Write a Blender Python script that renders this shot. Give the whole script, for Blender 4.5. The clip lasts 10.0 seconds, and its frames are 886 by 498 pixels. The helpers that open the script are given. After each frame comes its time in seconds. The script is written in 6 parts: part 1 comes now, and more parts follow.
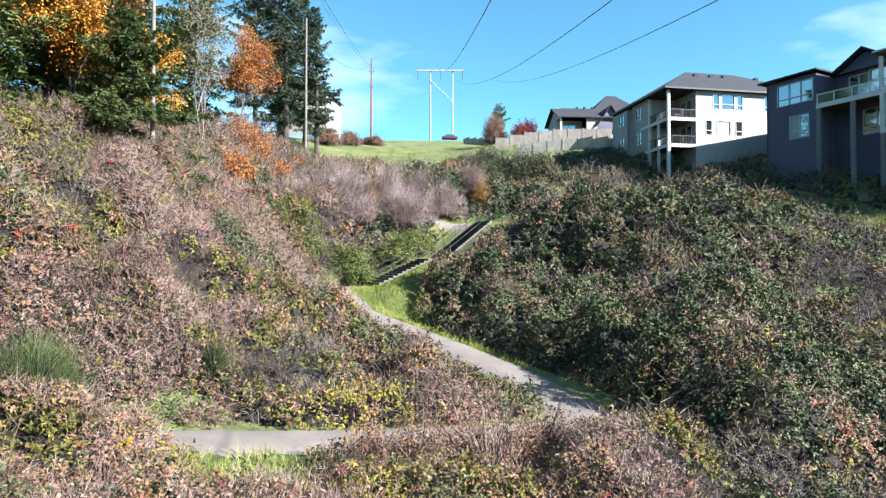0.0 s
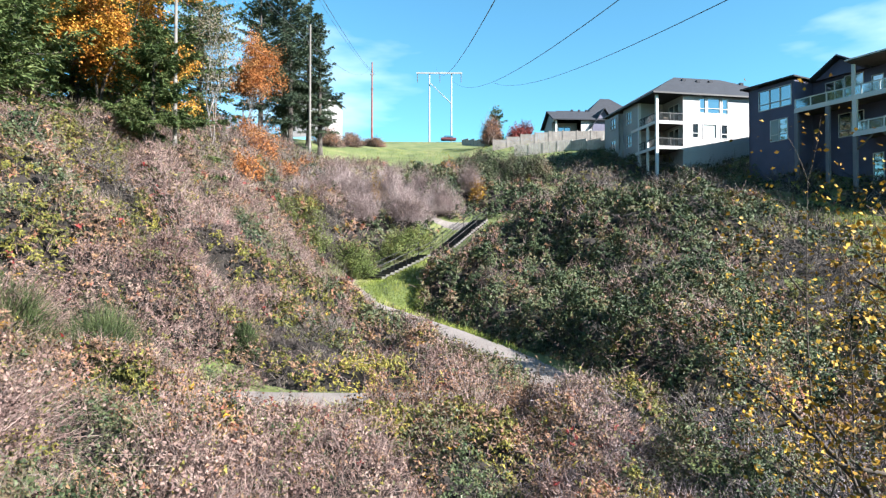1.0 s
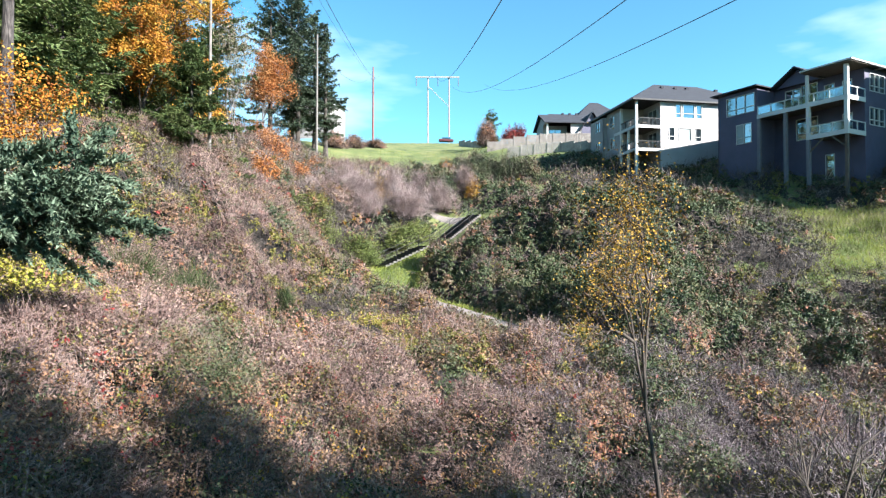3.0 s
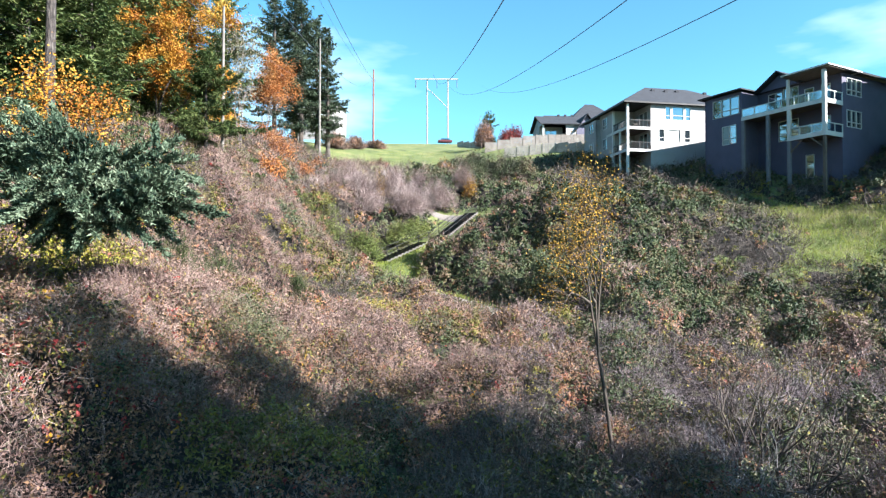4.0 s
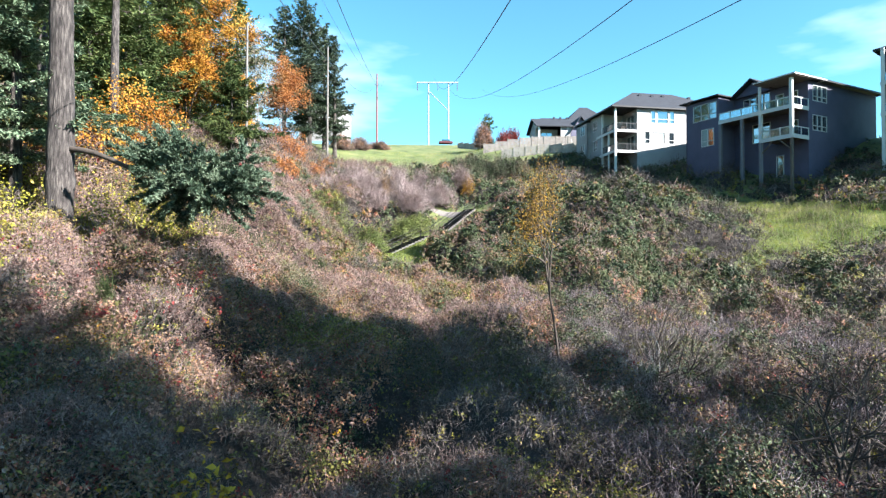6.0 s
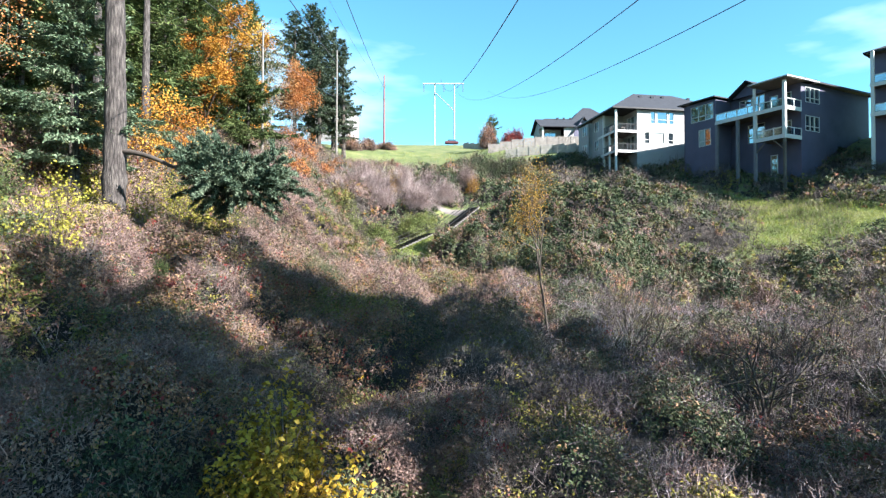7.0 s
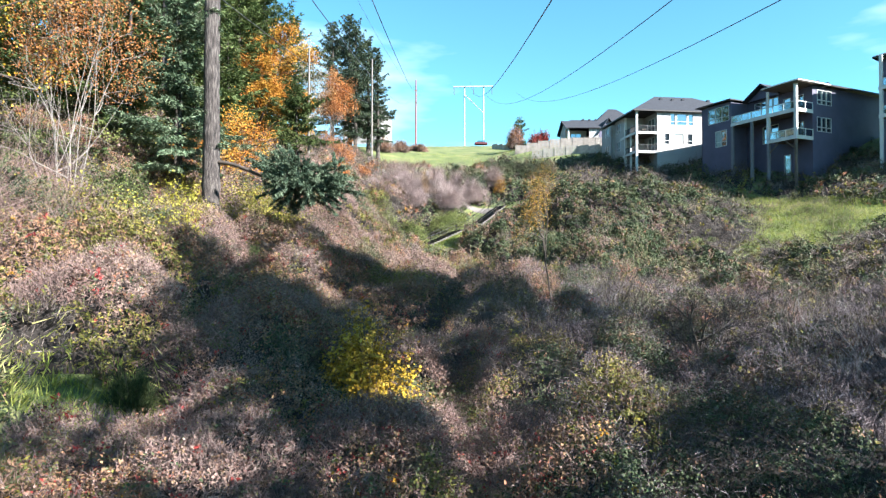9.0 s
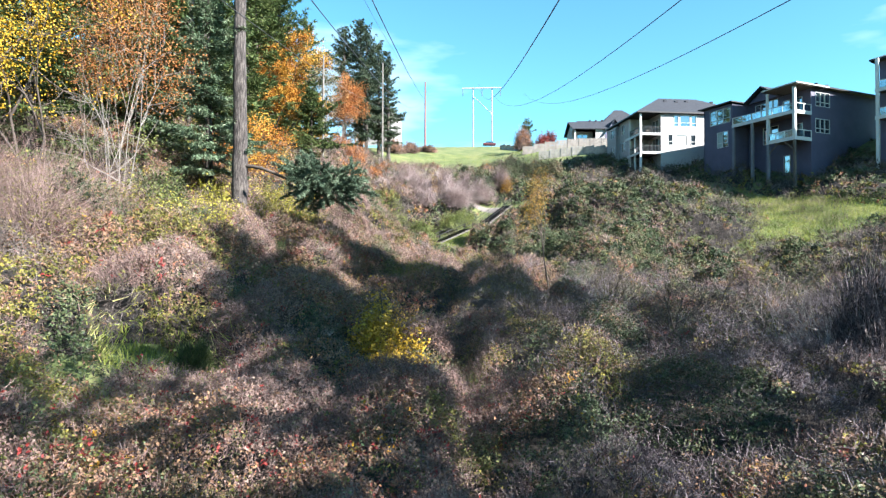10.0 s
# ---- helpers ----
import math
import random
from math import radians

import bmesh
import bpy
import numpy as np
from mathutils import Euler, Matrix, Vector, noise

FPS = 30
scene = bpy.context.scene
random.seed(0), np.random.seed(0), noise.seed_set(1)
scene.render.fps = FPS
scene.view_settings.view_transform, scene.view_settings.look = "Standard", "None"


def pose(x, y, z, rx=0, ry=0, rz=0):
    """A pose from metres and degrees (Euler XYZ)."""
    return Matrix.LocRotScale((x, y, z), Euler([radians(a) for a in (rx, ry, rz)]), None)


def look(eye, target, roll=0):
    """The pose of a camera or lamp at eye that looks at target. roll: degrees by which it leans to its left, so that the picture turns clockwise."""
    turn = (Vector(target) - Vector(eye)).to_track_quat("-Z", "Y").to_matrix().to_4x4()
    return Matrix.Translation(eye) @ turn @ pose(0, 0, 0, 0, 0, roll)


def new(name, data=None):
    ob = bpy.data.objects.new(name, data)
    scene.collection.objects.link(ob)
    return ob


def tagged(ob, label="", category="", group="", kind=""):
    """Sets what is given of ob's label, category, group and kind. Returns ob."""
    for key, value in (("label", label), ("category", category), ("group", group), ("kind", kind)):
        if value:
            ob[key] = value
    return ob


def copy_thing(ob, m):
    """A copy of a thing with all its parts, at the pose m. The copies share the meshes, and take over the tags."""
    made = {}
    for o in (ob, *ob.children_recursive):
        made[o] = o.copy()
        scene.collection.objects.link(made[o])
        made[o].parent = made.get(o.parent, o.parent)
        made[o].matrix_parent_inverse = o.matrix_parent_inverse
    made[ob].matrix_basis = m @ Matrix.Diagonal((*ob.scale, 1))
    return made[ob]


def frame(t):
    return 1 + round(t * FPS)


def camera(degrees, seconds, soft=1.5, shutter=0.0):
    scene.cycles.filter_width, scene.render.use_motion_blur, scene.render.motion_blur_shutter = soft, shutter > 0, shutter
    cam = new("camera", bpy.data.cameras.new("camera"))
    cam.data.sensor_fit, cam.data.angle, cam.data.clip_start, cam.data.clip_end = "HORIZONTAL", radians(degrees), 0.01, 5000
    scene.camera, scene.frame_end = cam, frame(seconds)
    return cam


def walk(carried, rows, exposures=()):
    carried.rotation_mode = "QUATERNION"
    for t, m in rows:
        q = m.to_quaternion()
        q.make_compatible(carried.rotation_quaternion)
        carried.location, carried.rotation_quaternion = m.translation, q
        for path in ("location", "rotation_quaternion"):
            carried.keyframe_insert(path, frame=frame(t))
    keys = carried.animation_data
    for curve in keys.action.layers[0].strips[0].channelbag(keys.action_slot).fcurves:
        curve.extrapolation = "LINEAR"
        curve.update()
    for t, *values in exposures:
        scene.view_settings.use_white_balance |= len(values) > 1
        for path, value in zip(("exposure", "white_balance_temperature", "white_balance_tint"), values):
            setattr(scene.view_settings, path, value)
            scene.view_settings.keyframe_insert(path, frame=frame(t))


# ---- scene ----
cam = camera(73.8, 10.0, soft=1.3)
METRES, EYE, TILT, LEAN, TURN = 30.0, 12.0, 0.0, 0.0, 0.0
ROWS = [
    (0.0, 0.0, 0.0, 0.0, -0.0, 1.06, -0.08),
    (0.5, 0.0012, -0.0526, -0.0069, -0.04, 1.08, -0.09),
    (1.0, 0.0017, -0.1054, -0.0144, -0.09, 1.1, -0.1),
    (1.5, 0.0026, -0.1584, -0.0221, -0.13, 1.08, -0.09),
    (2.0, 0.0032, -0.2117, -0.0306, -0.17, 1.1, -0.1),
    (2.5, 0.0037, -0.2643, -0.0394, -0.22, 1.11, -0.11),
    (4.0, 0.0061, -0.4165, -0.0666, -0.34, 1.18, -0.08),
    (4.5, 0.0073, -0.4664, -0.0754, -0.38, 1.19, -0.08),
    (5.0, 0.008, -0.5163, -0.0839, -0.42, 1.21, -0.08),
    (5.5, 0.0087, -0.5625, -0.0913, -0.38, 1.23, -0.09),
    (7.0, 0.0129, -0.704, -0.1149, 0.4, 1.2, -0.09),
    (7.5, 0.0149, -0.7519, -0.121, 0.84, 1.18, -0.1),
    (8.0, 0.0171, -0.8004, -0.1262, 1.59, 1.15, -0.11),
    (8.5, 0.0204, -0.8489, -0.131, 2.5, 1.12, -0.12),
    (9.0, 0.0243, -0.8961, -0.1354, 3.37, 1.13, -0.14),
    (9.5, 0.0286, -0.9428, -0.1402, 3.88, 1.13, -0.14),
    (10.0, 0.0336, -0.988, -0.145, 4.28, 1.12, -0.14),
]
walk(cam, [(t, pose(0, 0, EYE, TILT, LEAN, TURN) @ pose(METRES * x, METRES * y, METRES * z, 90 + pitch, roll, yaw)) for t, x, y, z, yaw, pitch, roll in ROWS],
     ((0.0, 2.12), (1.5, 2.14), (4.5, 2.34), (10.0, 2.42)))

# ---- world, sun, exposure ----
SUN_AZ, SUN_EL = radians(59.0), radians(30.0)      # to the right of straight back along the walk; height
to_sun = Vector((math.sin(SUN_AZ) * math.cos(SUN_EL), -math.cos(SUN_AZ) * math.cos(SUN_EL), math.sin(SUN_EL)))
world = bpy.data.worlds.new("sky")
scene.world = world
world.use_nodes = True
wt = world.node_tree
wt.nodes.clear()
sky = wt.nodes.new("ShaderNodeTexSky")
sky.sky_type, sky.sun_disc = "NISHITA", False
sky.sun_elevation, sky.sun_rotation = SUN_EL, math.atan2(to_sun.x, to_sun.y)
sky.air_density, sky.dust_density, sky.ozone_density = 1.0, 0.0, 1.0
coord = wt.nodes.new("ShaderNodeTexCoord")
stretch = wt.nodes.new("ShaderNodeMapping")
stretch.inputs["Scale"].default_value = (1.6, 2.4, 6.0)
stretch.inputs["Rotation"].default_value = (0.0, 0.35, 0.3)
wisps = wt.nodes.new("ShaderNodeTexNoise")
wisps.inputs["Scale"].default_value, wisps.inputs["Detail"].default_value, wisps.inputs["Roughness"].default_value = 1.5, 5.0, 0.5
veil = wt.nodes.new("ShaderNodeMapRange")
veil.inputs["From Min"].default_value, veil.inputs["From Max"].default_value = 0.54, 0.78
veil.inputs["To Max"].default_value = 0.6
tinted = wt.nodes.new("ShaderNodeMix")
tinted.data_type, tinted.blend_type = "RGBA", "MULTIPLY"
tinted.inputs["Factor"].default_value = 1.0
tinted.inputs["B"].default_value = (0.56, 1.11, 1.2, 1)
cloud = wt.nodes.new("ShaderNodeMix")
cloud.data_type = "RGBA"
cloud.inputs["B"].default_value = (7.5, 8.6, 9.2, 1)
back = wt.nodes.new("ShaderNodeBackground")
back.inputs["Strength"].default_value = 0.053
wout = wt.nodes.new("ShaderNodeOutputWorld")
for a, b in ((coord.outputs["Generated"], stretch.inputs["Vector"]), (stretch.outputs["Vector"], wisps.inputs["Vector"]),
             (wisps.outputs["Fac"], veil.inputs["Value"]), (veil.outputs["Result"], cloud.inputs["Factor"]),
             (sky.outputs["Color"], tinted.inputs["A"]), (tinted.outputs["Result"], cloud.inputs["A"]),
             (cloud.outputs["Result"], back.inputs["Color"]), (back.outputs["Background"], wout.inputs["Surface"])):
    wt.links.new(a, b)
sun = new("sun", bpy.data.lights.new("sun", "SUN"))
sun.data.energy, sun.data.angle, sun.data.color = 5.0, radians(0.5), (1.0, 0.97, 0.945)
sun.matrix_world = look((0, 0, 90), Vector((0, 0, 90)) - to_sun)

# ---- materials ----


def material(name, build):
    m = bpy.data.materials.new(name)
    m.use_nodes = True
    nt = m.node_tree
    nt.nodes.clear()
    out = nt.nodes.new("ShaderNodeOutputMaterial")
    nt.links.new(build(nt), out.inputs["Surface"])
    return m


def node(nt, kind, links=(), **values):
    n = nt.nodes.new(kind)
    for key, value in values.items():
        n.inputs[key.replace("_", " ")].default_value = value
    for key, socket in dict(links).items():
        nt.links.new(socket, n.inputs[key])
    return n


def ramp(nt, fac, stops):
    r = nt.nodes.new("ShaderNodeValToRGB")
    while len(r.color_ramp.elements) < len(stops):
        r.color_ramp.elements.new(0.5)
    for e, (p, c) in zip(r.color_ramp.elements, stops):
        e.position, e.color = p, (*c, 1)
    nt.links.new(fac, r.inputs["Fac"])
    return r.outputs["Color"]


def place(nt):
    return nt.nodes.new("ShaderNodeNewGeometry").outputs["Position"]


def leaf_material(name, stops, patch=0.35, spread=0.6, rough=0.55, through_light=0.16, facet=17.0, tilt=0.9):
    """Leaves: each has its own shade, small leaflets differ in tone and tilt, and the shades drift over the ground in patches."""
    def build(nt):
        geo = nt.nodes.new("ShaderNodeNewGeometry")
        drift = node(nt, "ShaderNodeTexNoise", {"Vector": geo.outputs["Position"]}, Scale=patch, Detail=2.0)
        wide = node(nt, "ShaderNodeMapRange", {"Value": drift.outputs["Fac"]}, From_Min=0.3, From_Max=0.7)
        cell = node(nt, "ShaderNodeTexVoronoi", {"Vector": geo.outputs["Position"]}, Scale=facet)
        tone = node(nt, "ShaderNodeSeparateColor", {"Color": cell.outputs["Color"]})
        own = nt.nodes.new("ShaderNodeMix")
        own.inputs["Factor"].default_value = 0.5
        nt.links.new(geo.outputs["Random Per Island"], own.inputs["A"])
        nt.links.new(tone.outputs["Red"], own.inputs["B"])
        mixv = nt.nodes.new("ShaderNodeMix")
        mixv.inputs["Factor"].default_value = spread
        nt.links.new(wide.outputs["Result"], mixv.inputs["A"])
        nt.links.new(own.outputs["Result"], mixv.inputs["B"])
        full = node(nt, "ShaderNodeMapRange", {"Value": mixv.outputs["Result"]}, From_Min=0.2, From_Max=0.8)
        col = ramp(nt, full.outputs["Result"], [(at_, tuple(0.53 * v for v in c)) for at_, c in stops])
        lean = nt.nodes.new("ShaderNodeVectorMath")
        lean.operation = "MULTIPLY_ADD"
        nt.links.new(cell.outputs["Color"], lean.inputs[0])
        lean.inputs[1].default_value, lean.inputs[2].default_value = (tilt,) * 3, (-0.5 * tilt,) * 3
        turned = nt.nodes.new("ShaderNodeVectorMath")
        nt.links.new(geo.outputs["Normal"], turned.inputs[0])
        nt.links.new(lean.outputs["Vector"], turned.inputs[1])
        unitv = nt.nodes.new("ShaderNodeVectorMath")
        unitv.operation = "NORMALIZE"
        nt.links.new(turned.outputs["Vector"], unitv.inputs[0])
        b = node(nt, "ShaderNodeBsdfPrincipled", {"Base Color": col, "Normal": unitv.outputs["Vector"]}, Roughness=rough)
        b.inputs["Specular IOR Level"].default_value = 0.2
        t = node(nt, "ShaderNodeBsdfTranslucent", {"Color": col})
        m = node(nt, "ShaderNodeMixShader", {1: b.outputs["BSDF"], 2: t.outputs["BSDF"]}, Fac=through_light)
        return m.outputs["Shader"]
    return material(name, build)


def plain(name, c1, c2, scale=3.0, rough=0.7, bump=0.2, metal=0.0, fine=60.0):
    """A surface with two scales of variation and a fine relief."""
    def build(nt):
        p = place(nt)
        a = node(nt, "ShaderNodeTexNoise", {"Vector": p}, Scale=scale, Detail=5.0)
        f = node(nt, "ShaderNodeTexNoise", {"Vector": p}, Scale=fine, Detail=3.0)
        add = nt.nodes.new("ShaderNodeMath")
        add.operation = "MULTIPLY_ADD"
        nt.links.new(f.outputs["Fac"], add.inputs[0])
        add.inputs[1].default_value = 0.4
        nt.links.new(a.outputs["Fac"], add.inputs[2])
        col = ramp(nt, add.outputs["Value"], [(0.4, tuple(0.57 * v for v in c1)), (1.0, tuple(0.57 * v for v in c2))])
        bp = node(nt, "ShaderNodeBump", {"Height": f.outputs["Fac"]}, Strength=bump, Distance=0.02)
        b = node(nt, "ShaderNodeBsdfPrincipled", {"Base Color": col, "Normal": bp.outputs["Normal"]}, Roughness=rough, Metallic=metal)
        return b.outputs["BSDF"]
    return material(name, build)


def siding(name, c1, c2, board=0.18):
    """Painted lap siding: boards that step out towards their lower edge."""
    def build(nt):
        p = place(nt)
        a = node(nt, "ShaderNodeTexNoise", {"Vector": p}, Scale=0.7, Detail=5.0)
        col = ramp(nt, a.outputs["Fac"], [(0.3, tuple(0.57 * v for v in c1)), (0.75, tuple(0.57 * v for v in c2))])
        s = node(nt, "ShaderNodeSeparateXYZ", {"Vector": p})
        m = nt.nodes.new("ShaderNodeMath")
        m.operation = "DIVIDE"
        nt.links.new(s.outputs["Z"], m.inputs[0])
        m.inputs[1].default_value = board
        fr = nt.nodes.new("ShaderNodeMath")
        fr.operation = "FRACT"
        nt.links.new(m.outputs["Value"], fr.inputs[0])
        bp = node(nt, "ShaderNodeBump", {"Height": fr.outputs["Value"]}, Strength=0.5, Distance=0.015)
        bp.invert = True
        b = node(nt, "ShaderNodeBsdfPrincipled", {"Base Color": col, "Normal": bp.outputs["Normal"]}, Roughness=0.65)
        return b.outputs["BSDF"]
    return material(name, build)


def glass_pane(name, tint):
    def build(nt):
        b = node(nt, "ShaderNodeBsdfPrincipled", Roughness=0.04)
        b.inputs["Base Color"].default_value = (*tint, 1)
        b.inputs["Specular IOR Level"].default_value = 0.9
        g = node(nt, "ShaderNodeBsdfGlossy", Roughness=0.03)
        g.inputs["Color"].default_value = (0.8, 0.9, 0.95, 1)
        return node(nt, "ShaderNodeMixShader", {1: b.outputs["BSDF"], 2: g.outputs["BSDF"]}, Fac=0.3).outputs["Shader"]
    return material(name, build)


def ground_material():
    """Turf and bare soil in patches, greener where the noise says so."""
    def build(nt):
        p = place(nt)
        a = node(nt, "ShaderNodeTexNoise", {"Vector": p}, Scale=0.3, Detail=8.0)
        f = node(nt, "ShaderNodeTexNoise", {"Vector": p}, Scale=3.0, Detail=5.0)
        add = nt.nodes.new("ShaderNodeMath")
        add.operation = "MULTIPLY_ADD"
        nt.links.new(f.outputs["Fac"], add.inputs[0])
        add.inputs[1].default_value = 0.5
        nt.links.new(a.outputs["Fac"], add.inputs[2])
        col = ramp(nt, add.outputs["Value"], [(0.5, (0.028, 0.04, 0.014)), (0.68, (0.075, 0.10, 0.026)), (0.84, (0.115, 0.13, 0.04)), (1.0, (0.19, 0.17, 0.085))])
        bp = node(nt, "ShaderNodeBump", {"Height": f.outputs["Fac"]}, Strength=0.8, Distance=0.15)
        b = node(nt, "ShaderNodeBsdfPrincipled", {"Base Color": col, "Normal": bp.outputs["Normal"]}, Roughness=0.9)
        return b.outputs["BSDF"]
    return material("turf", build)


M_TURF = ground_material()
# litter coloured near black: the shade of deep gaps is painted in
M_SHADESOIL = plain("shade_dark_litter", (0.012, 0.009, 0.007), (0.036, 0.027, 0.02), 1.2, 0.95, 0.8, fine=25)
M_GRAVEL = plain("gravel", (0.22, 0.19, 0.175), (0.36, 0.315, 0.29), 0.8, 0.95, 0.9, fine=45)
M_BRAMBLE = leaf_material("bramble_leaf", [(0.0, (0.02, 0.037, 0.017)), (0.35, (0.065, 0.10, 0.045)), (0.65, (0.15, 0.185, 0.085)), (0.85, (0.20, 0.165, 0.085)), (1.0, (0.26, 0.165, 0.11))], 0.4, 0.5, 0.45, 0.08)
M_LEAFGREEN = leaf_material("fresh_green_leaf", [(0.0, (0.08, 0.12, 0.035)), (0.5, (0.21, 0.265, 0.075)), (1.0, (0.40, 0.42, 0.13))], 0.4, 0.6, 0.45, 0.25)
M_HAZE = leaf_material("pale_mauve_twigs", [(0.0, (0.16, 0.12, 0.12)), (0.5, (0.52, 0.40, 0.39)), (1.0, (0.80, 0.66, 0.63))], 0.5, 0.5, 0.8, 0.1)
M_RUSSET = leaf_material("russet_leaf", [(0.0, (0.055, 0.055, 0.03)), (0.3, (0.17, 0.115, 0.065)), (0.55, (0.35, 0.195, 0.135)), (0.8, (0.48, 0.30, 0.155)), (1.0, (0.48, 0.16, 0.11))], 0.55, 0.5)
M_OLIVE = leaf_material("olive_leaf", [(0.0, (0.06, 0.075, 0.023)), (0.4, (0.165, 0.165, 0.04)), (0.75, (0.33, 0.295, 0.065)), (1.0, (0.52, 0.41, 0.085))], 0.3, 0.6)
M_YELLOWGREEN = leaf_material("yellow_green_leaf", [(0.0, (0.17, 0.19, 0.03)), (0.45, (0.44, 0.42, 0.06)), (0.8, (0.68, 0.58, 0.09)), (1.0, (0.78, 0.62, 0.14))], 0.4, 0.6)
M_GOLD = leaf_material("gold_leaf", [(0.0, (0.32, 0.14, 0.012)), (0.5, (0.55, 0.28, 0.02)), (1.0, (0.66, 0.42, 0.04))], 0.6, 0.7)
M_OCHRE = leaf_material("ochre_leaf", [(0.0, (0.26, 0.17, 0.025)), (0.35, (0.66, 0.42, 0.035)), (0.75, (0.66, 0.42, 0.05)), (1.0, (0.80, 0.55, 0.09))], 1.2, 0.7)
M_YOUNG = leaf_material("amber_leaf", [(0.0, (0.17, 0.09, 0.02)), (0.5, (0.48, 0.27, 0.03)), (1.0, (0.72, 0.46, 0.07))], 1.2, 0.55)
M_YELLOW = leaf_material("yellow_leaf", [(0.0, (0.36, 0.20, 0.02)), (0.5, (0.66, 0.40, 0.03)), (1.0, (0.80, 0.56, 0.08))], 0.6, 0.7)
M_ORANGE = leaf_material("orange_leaf", [(0.0, (0.42, 0.12, 0.03)), (0.5, (0.58, 0.21, 0.06)), (1.0, (0.64, 0.33, 0.12))], 0.6, 0.7)
M_MAPLE = leaf_material("maple_leaf", [(0.0, (0.26, 0.085, 0.02)), (0.35, (0.56, 0.21, 0.028)), (0.7, (0.74, 0.38, 0.05)), (1.0, (0.80, 0.54, 0.11))], 0.45, 0.55)
M_RUST = leaf_material("rust_leaf", [(0.0, (0.28, 0.09, 0.03)), (0.5, (0.50, 0.20, 0.06)), (1.0, (0.58, 0.32, 0.12))], 0.6, 0.7)
M_RED = leaf_material("red_leaf", [(0.0, (0.22, 0.03, 0.03)), (1.0, (0.42, 0.07, 0.06))], 0.6, 0.7)
M_NEEDLE = leaf_material("fir_needles", [(0.0, (0.035, 0.07, 0.025)), (0.5, (0.12, 0.185, 0.058)), (1.0, (0.26, 0.30, 0.11))], 0.5, 0.7, 0.6, 0.2)
M_FARNEEDLE = leaf_material("dark_fir_needles", [(0.0, (0.03, 0.055, 0.035)), (0.5, (0.085, 0.13, 0.08)), (1.0, (0.19, 0.235, 0.14))], 0.5, 0.7, 0.6, 0.15)
M_BOUGH = leaf_material("bough_needles", [(0.0, (0.03, 0.06, 0.04)), (0.5, (0.10, 0.16, 0.10)), (1.0, (0.32, 0.41, 0.28))], 0.9, 0.5, 0.6, 0.1)
M_SPRUCE = leaf_material("spruce_needles", [(0.0, (0.06, 0.11, 0.06)), (0.5, (0.20, 0.30, 0.18)), (1.0, (0.44, 0.54, 0.34))], 0.5, 0.7, 0.6, 0.15)
M_TWIG = leaf_material("russet_twigs", [(0.0, (0.11, 0.07, 0.066)), (0.5, (0.30, 0.20, 0.18)), (1.0, (0.52, 0.39, 0.35))], 0.3, 0.6, 0.8, 0.0)
M_GREYTWIG = leaf_material("grey_twigs", [(0.0, (0.05, 0.04, 0.037)), (0.5, (0.15, 0.12, 0.11)), (1.0, (0.36, 0.31, 0.285))], 0.4, 0.6, 0.8, 0.0)
M_PINK = leaf_material("withered_leaf", [(0.0, (0.12, 0.07, 0.062)), (0.4, (0.28, 0.175, 0.155)), (0.75, (0.43, 0.285, 0.24)), (1.0, (0.50, 0.37, 0.30))], 0.55, 0.5)
M_BROOM = leaf_material("broom_stems", [(0.0, (0.03, 0.05, 0.022)), (0.5, (0.085, 0.125, 0.045)), (1.0, (0.20, 0.23, 0.09))], 0.6, 0.7, 0.7, 0.1)
# dark twigs whose purple cast is the hue of shade, put into the colour
M_SHADETWIG = leaf_material("shade_tinted_twigs", [(0.0, (0.03, 0.023, 0.025)), (0.5, (0.13, 0.10, 0.115)), (1.0, (0.46, 0.39, 0.41))], 0.5, 0.8, 0.8, 0.0)
M_STRAW = leaf_material("dry_grass", [(0.0, (0.17, 0.14, 0.085)), (0.5, (0.32, 0.27, 0.175)), (1.0, (0.44, 0.38, 0.26))], 0.3, 0.6, 0.8, 0.1)
M_BLADE = leaf_material("grass_blades", [(0.0, (0.12, 0.17, 0.035)), (0.45, (0.38, 0.46, 0.095)), (0.8, (0.56, 0.60, 0.16)), (1.0, (0.66, 0.60, 0.30))], 0.35, 0.3, 0.7, 0.3)


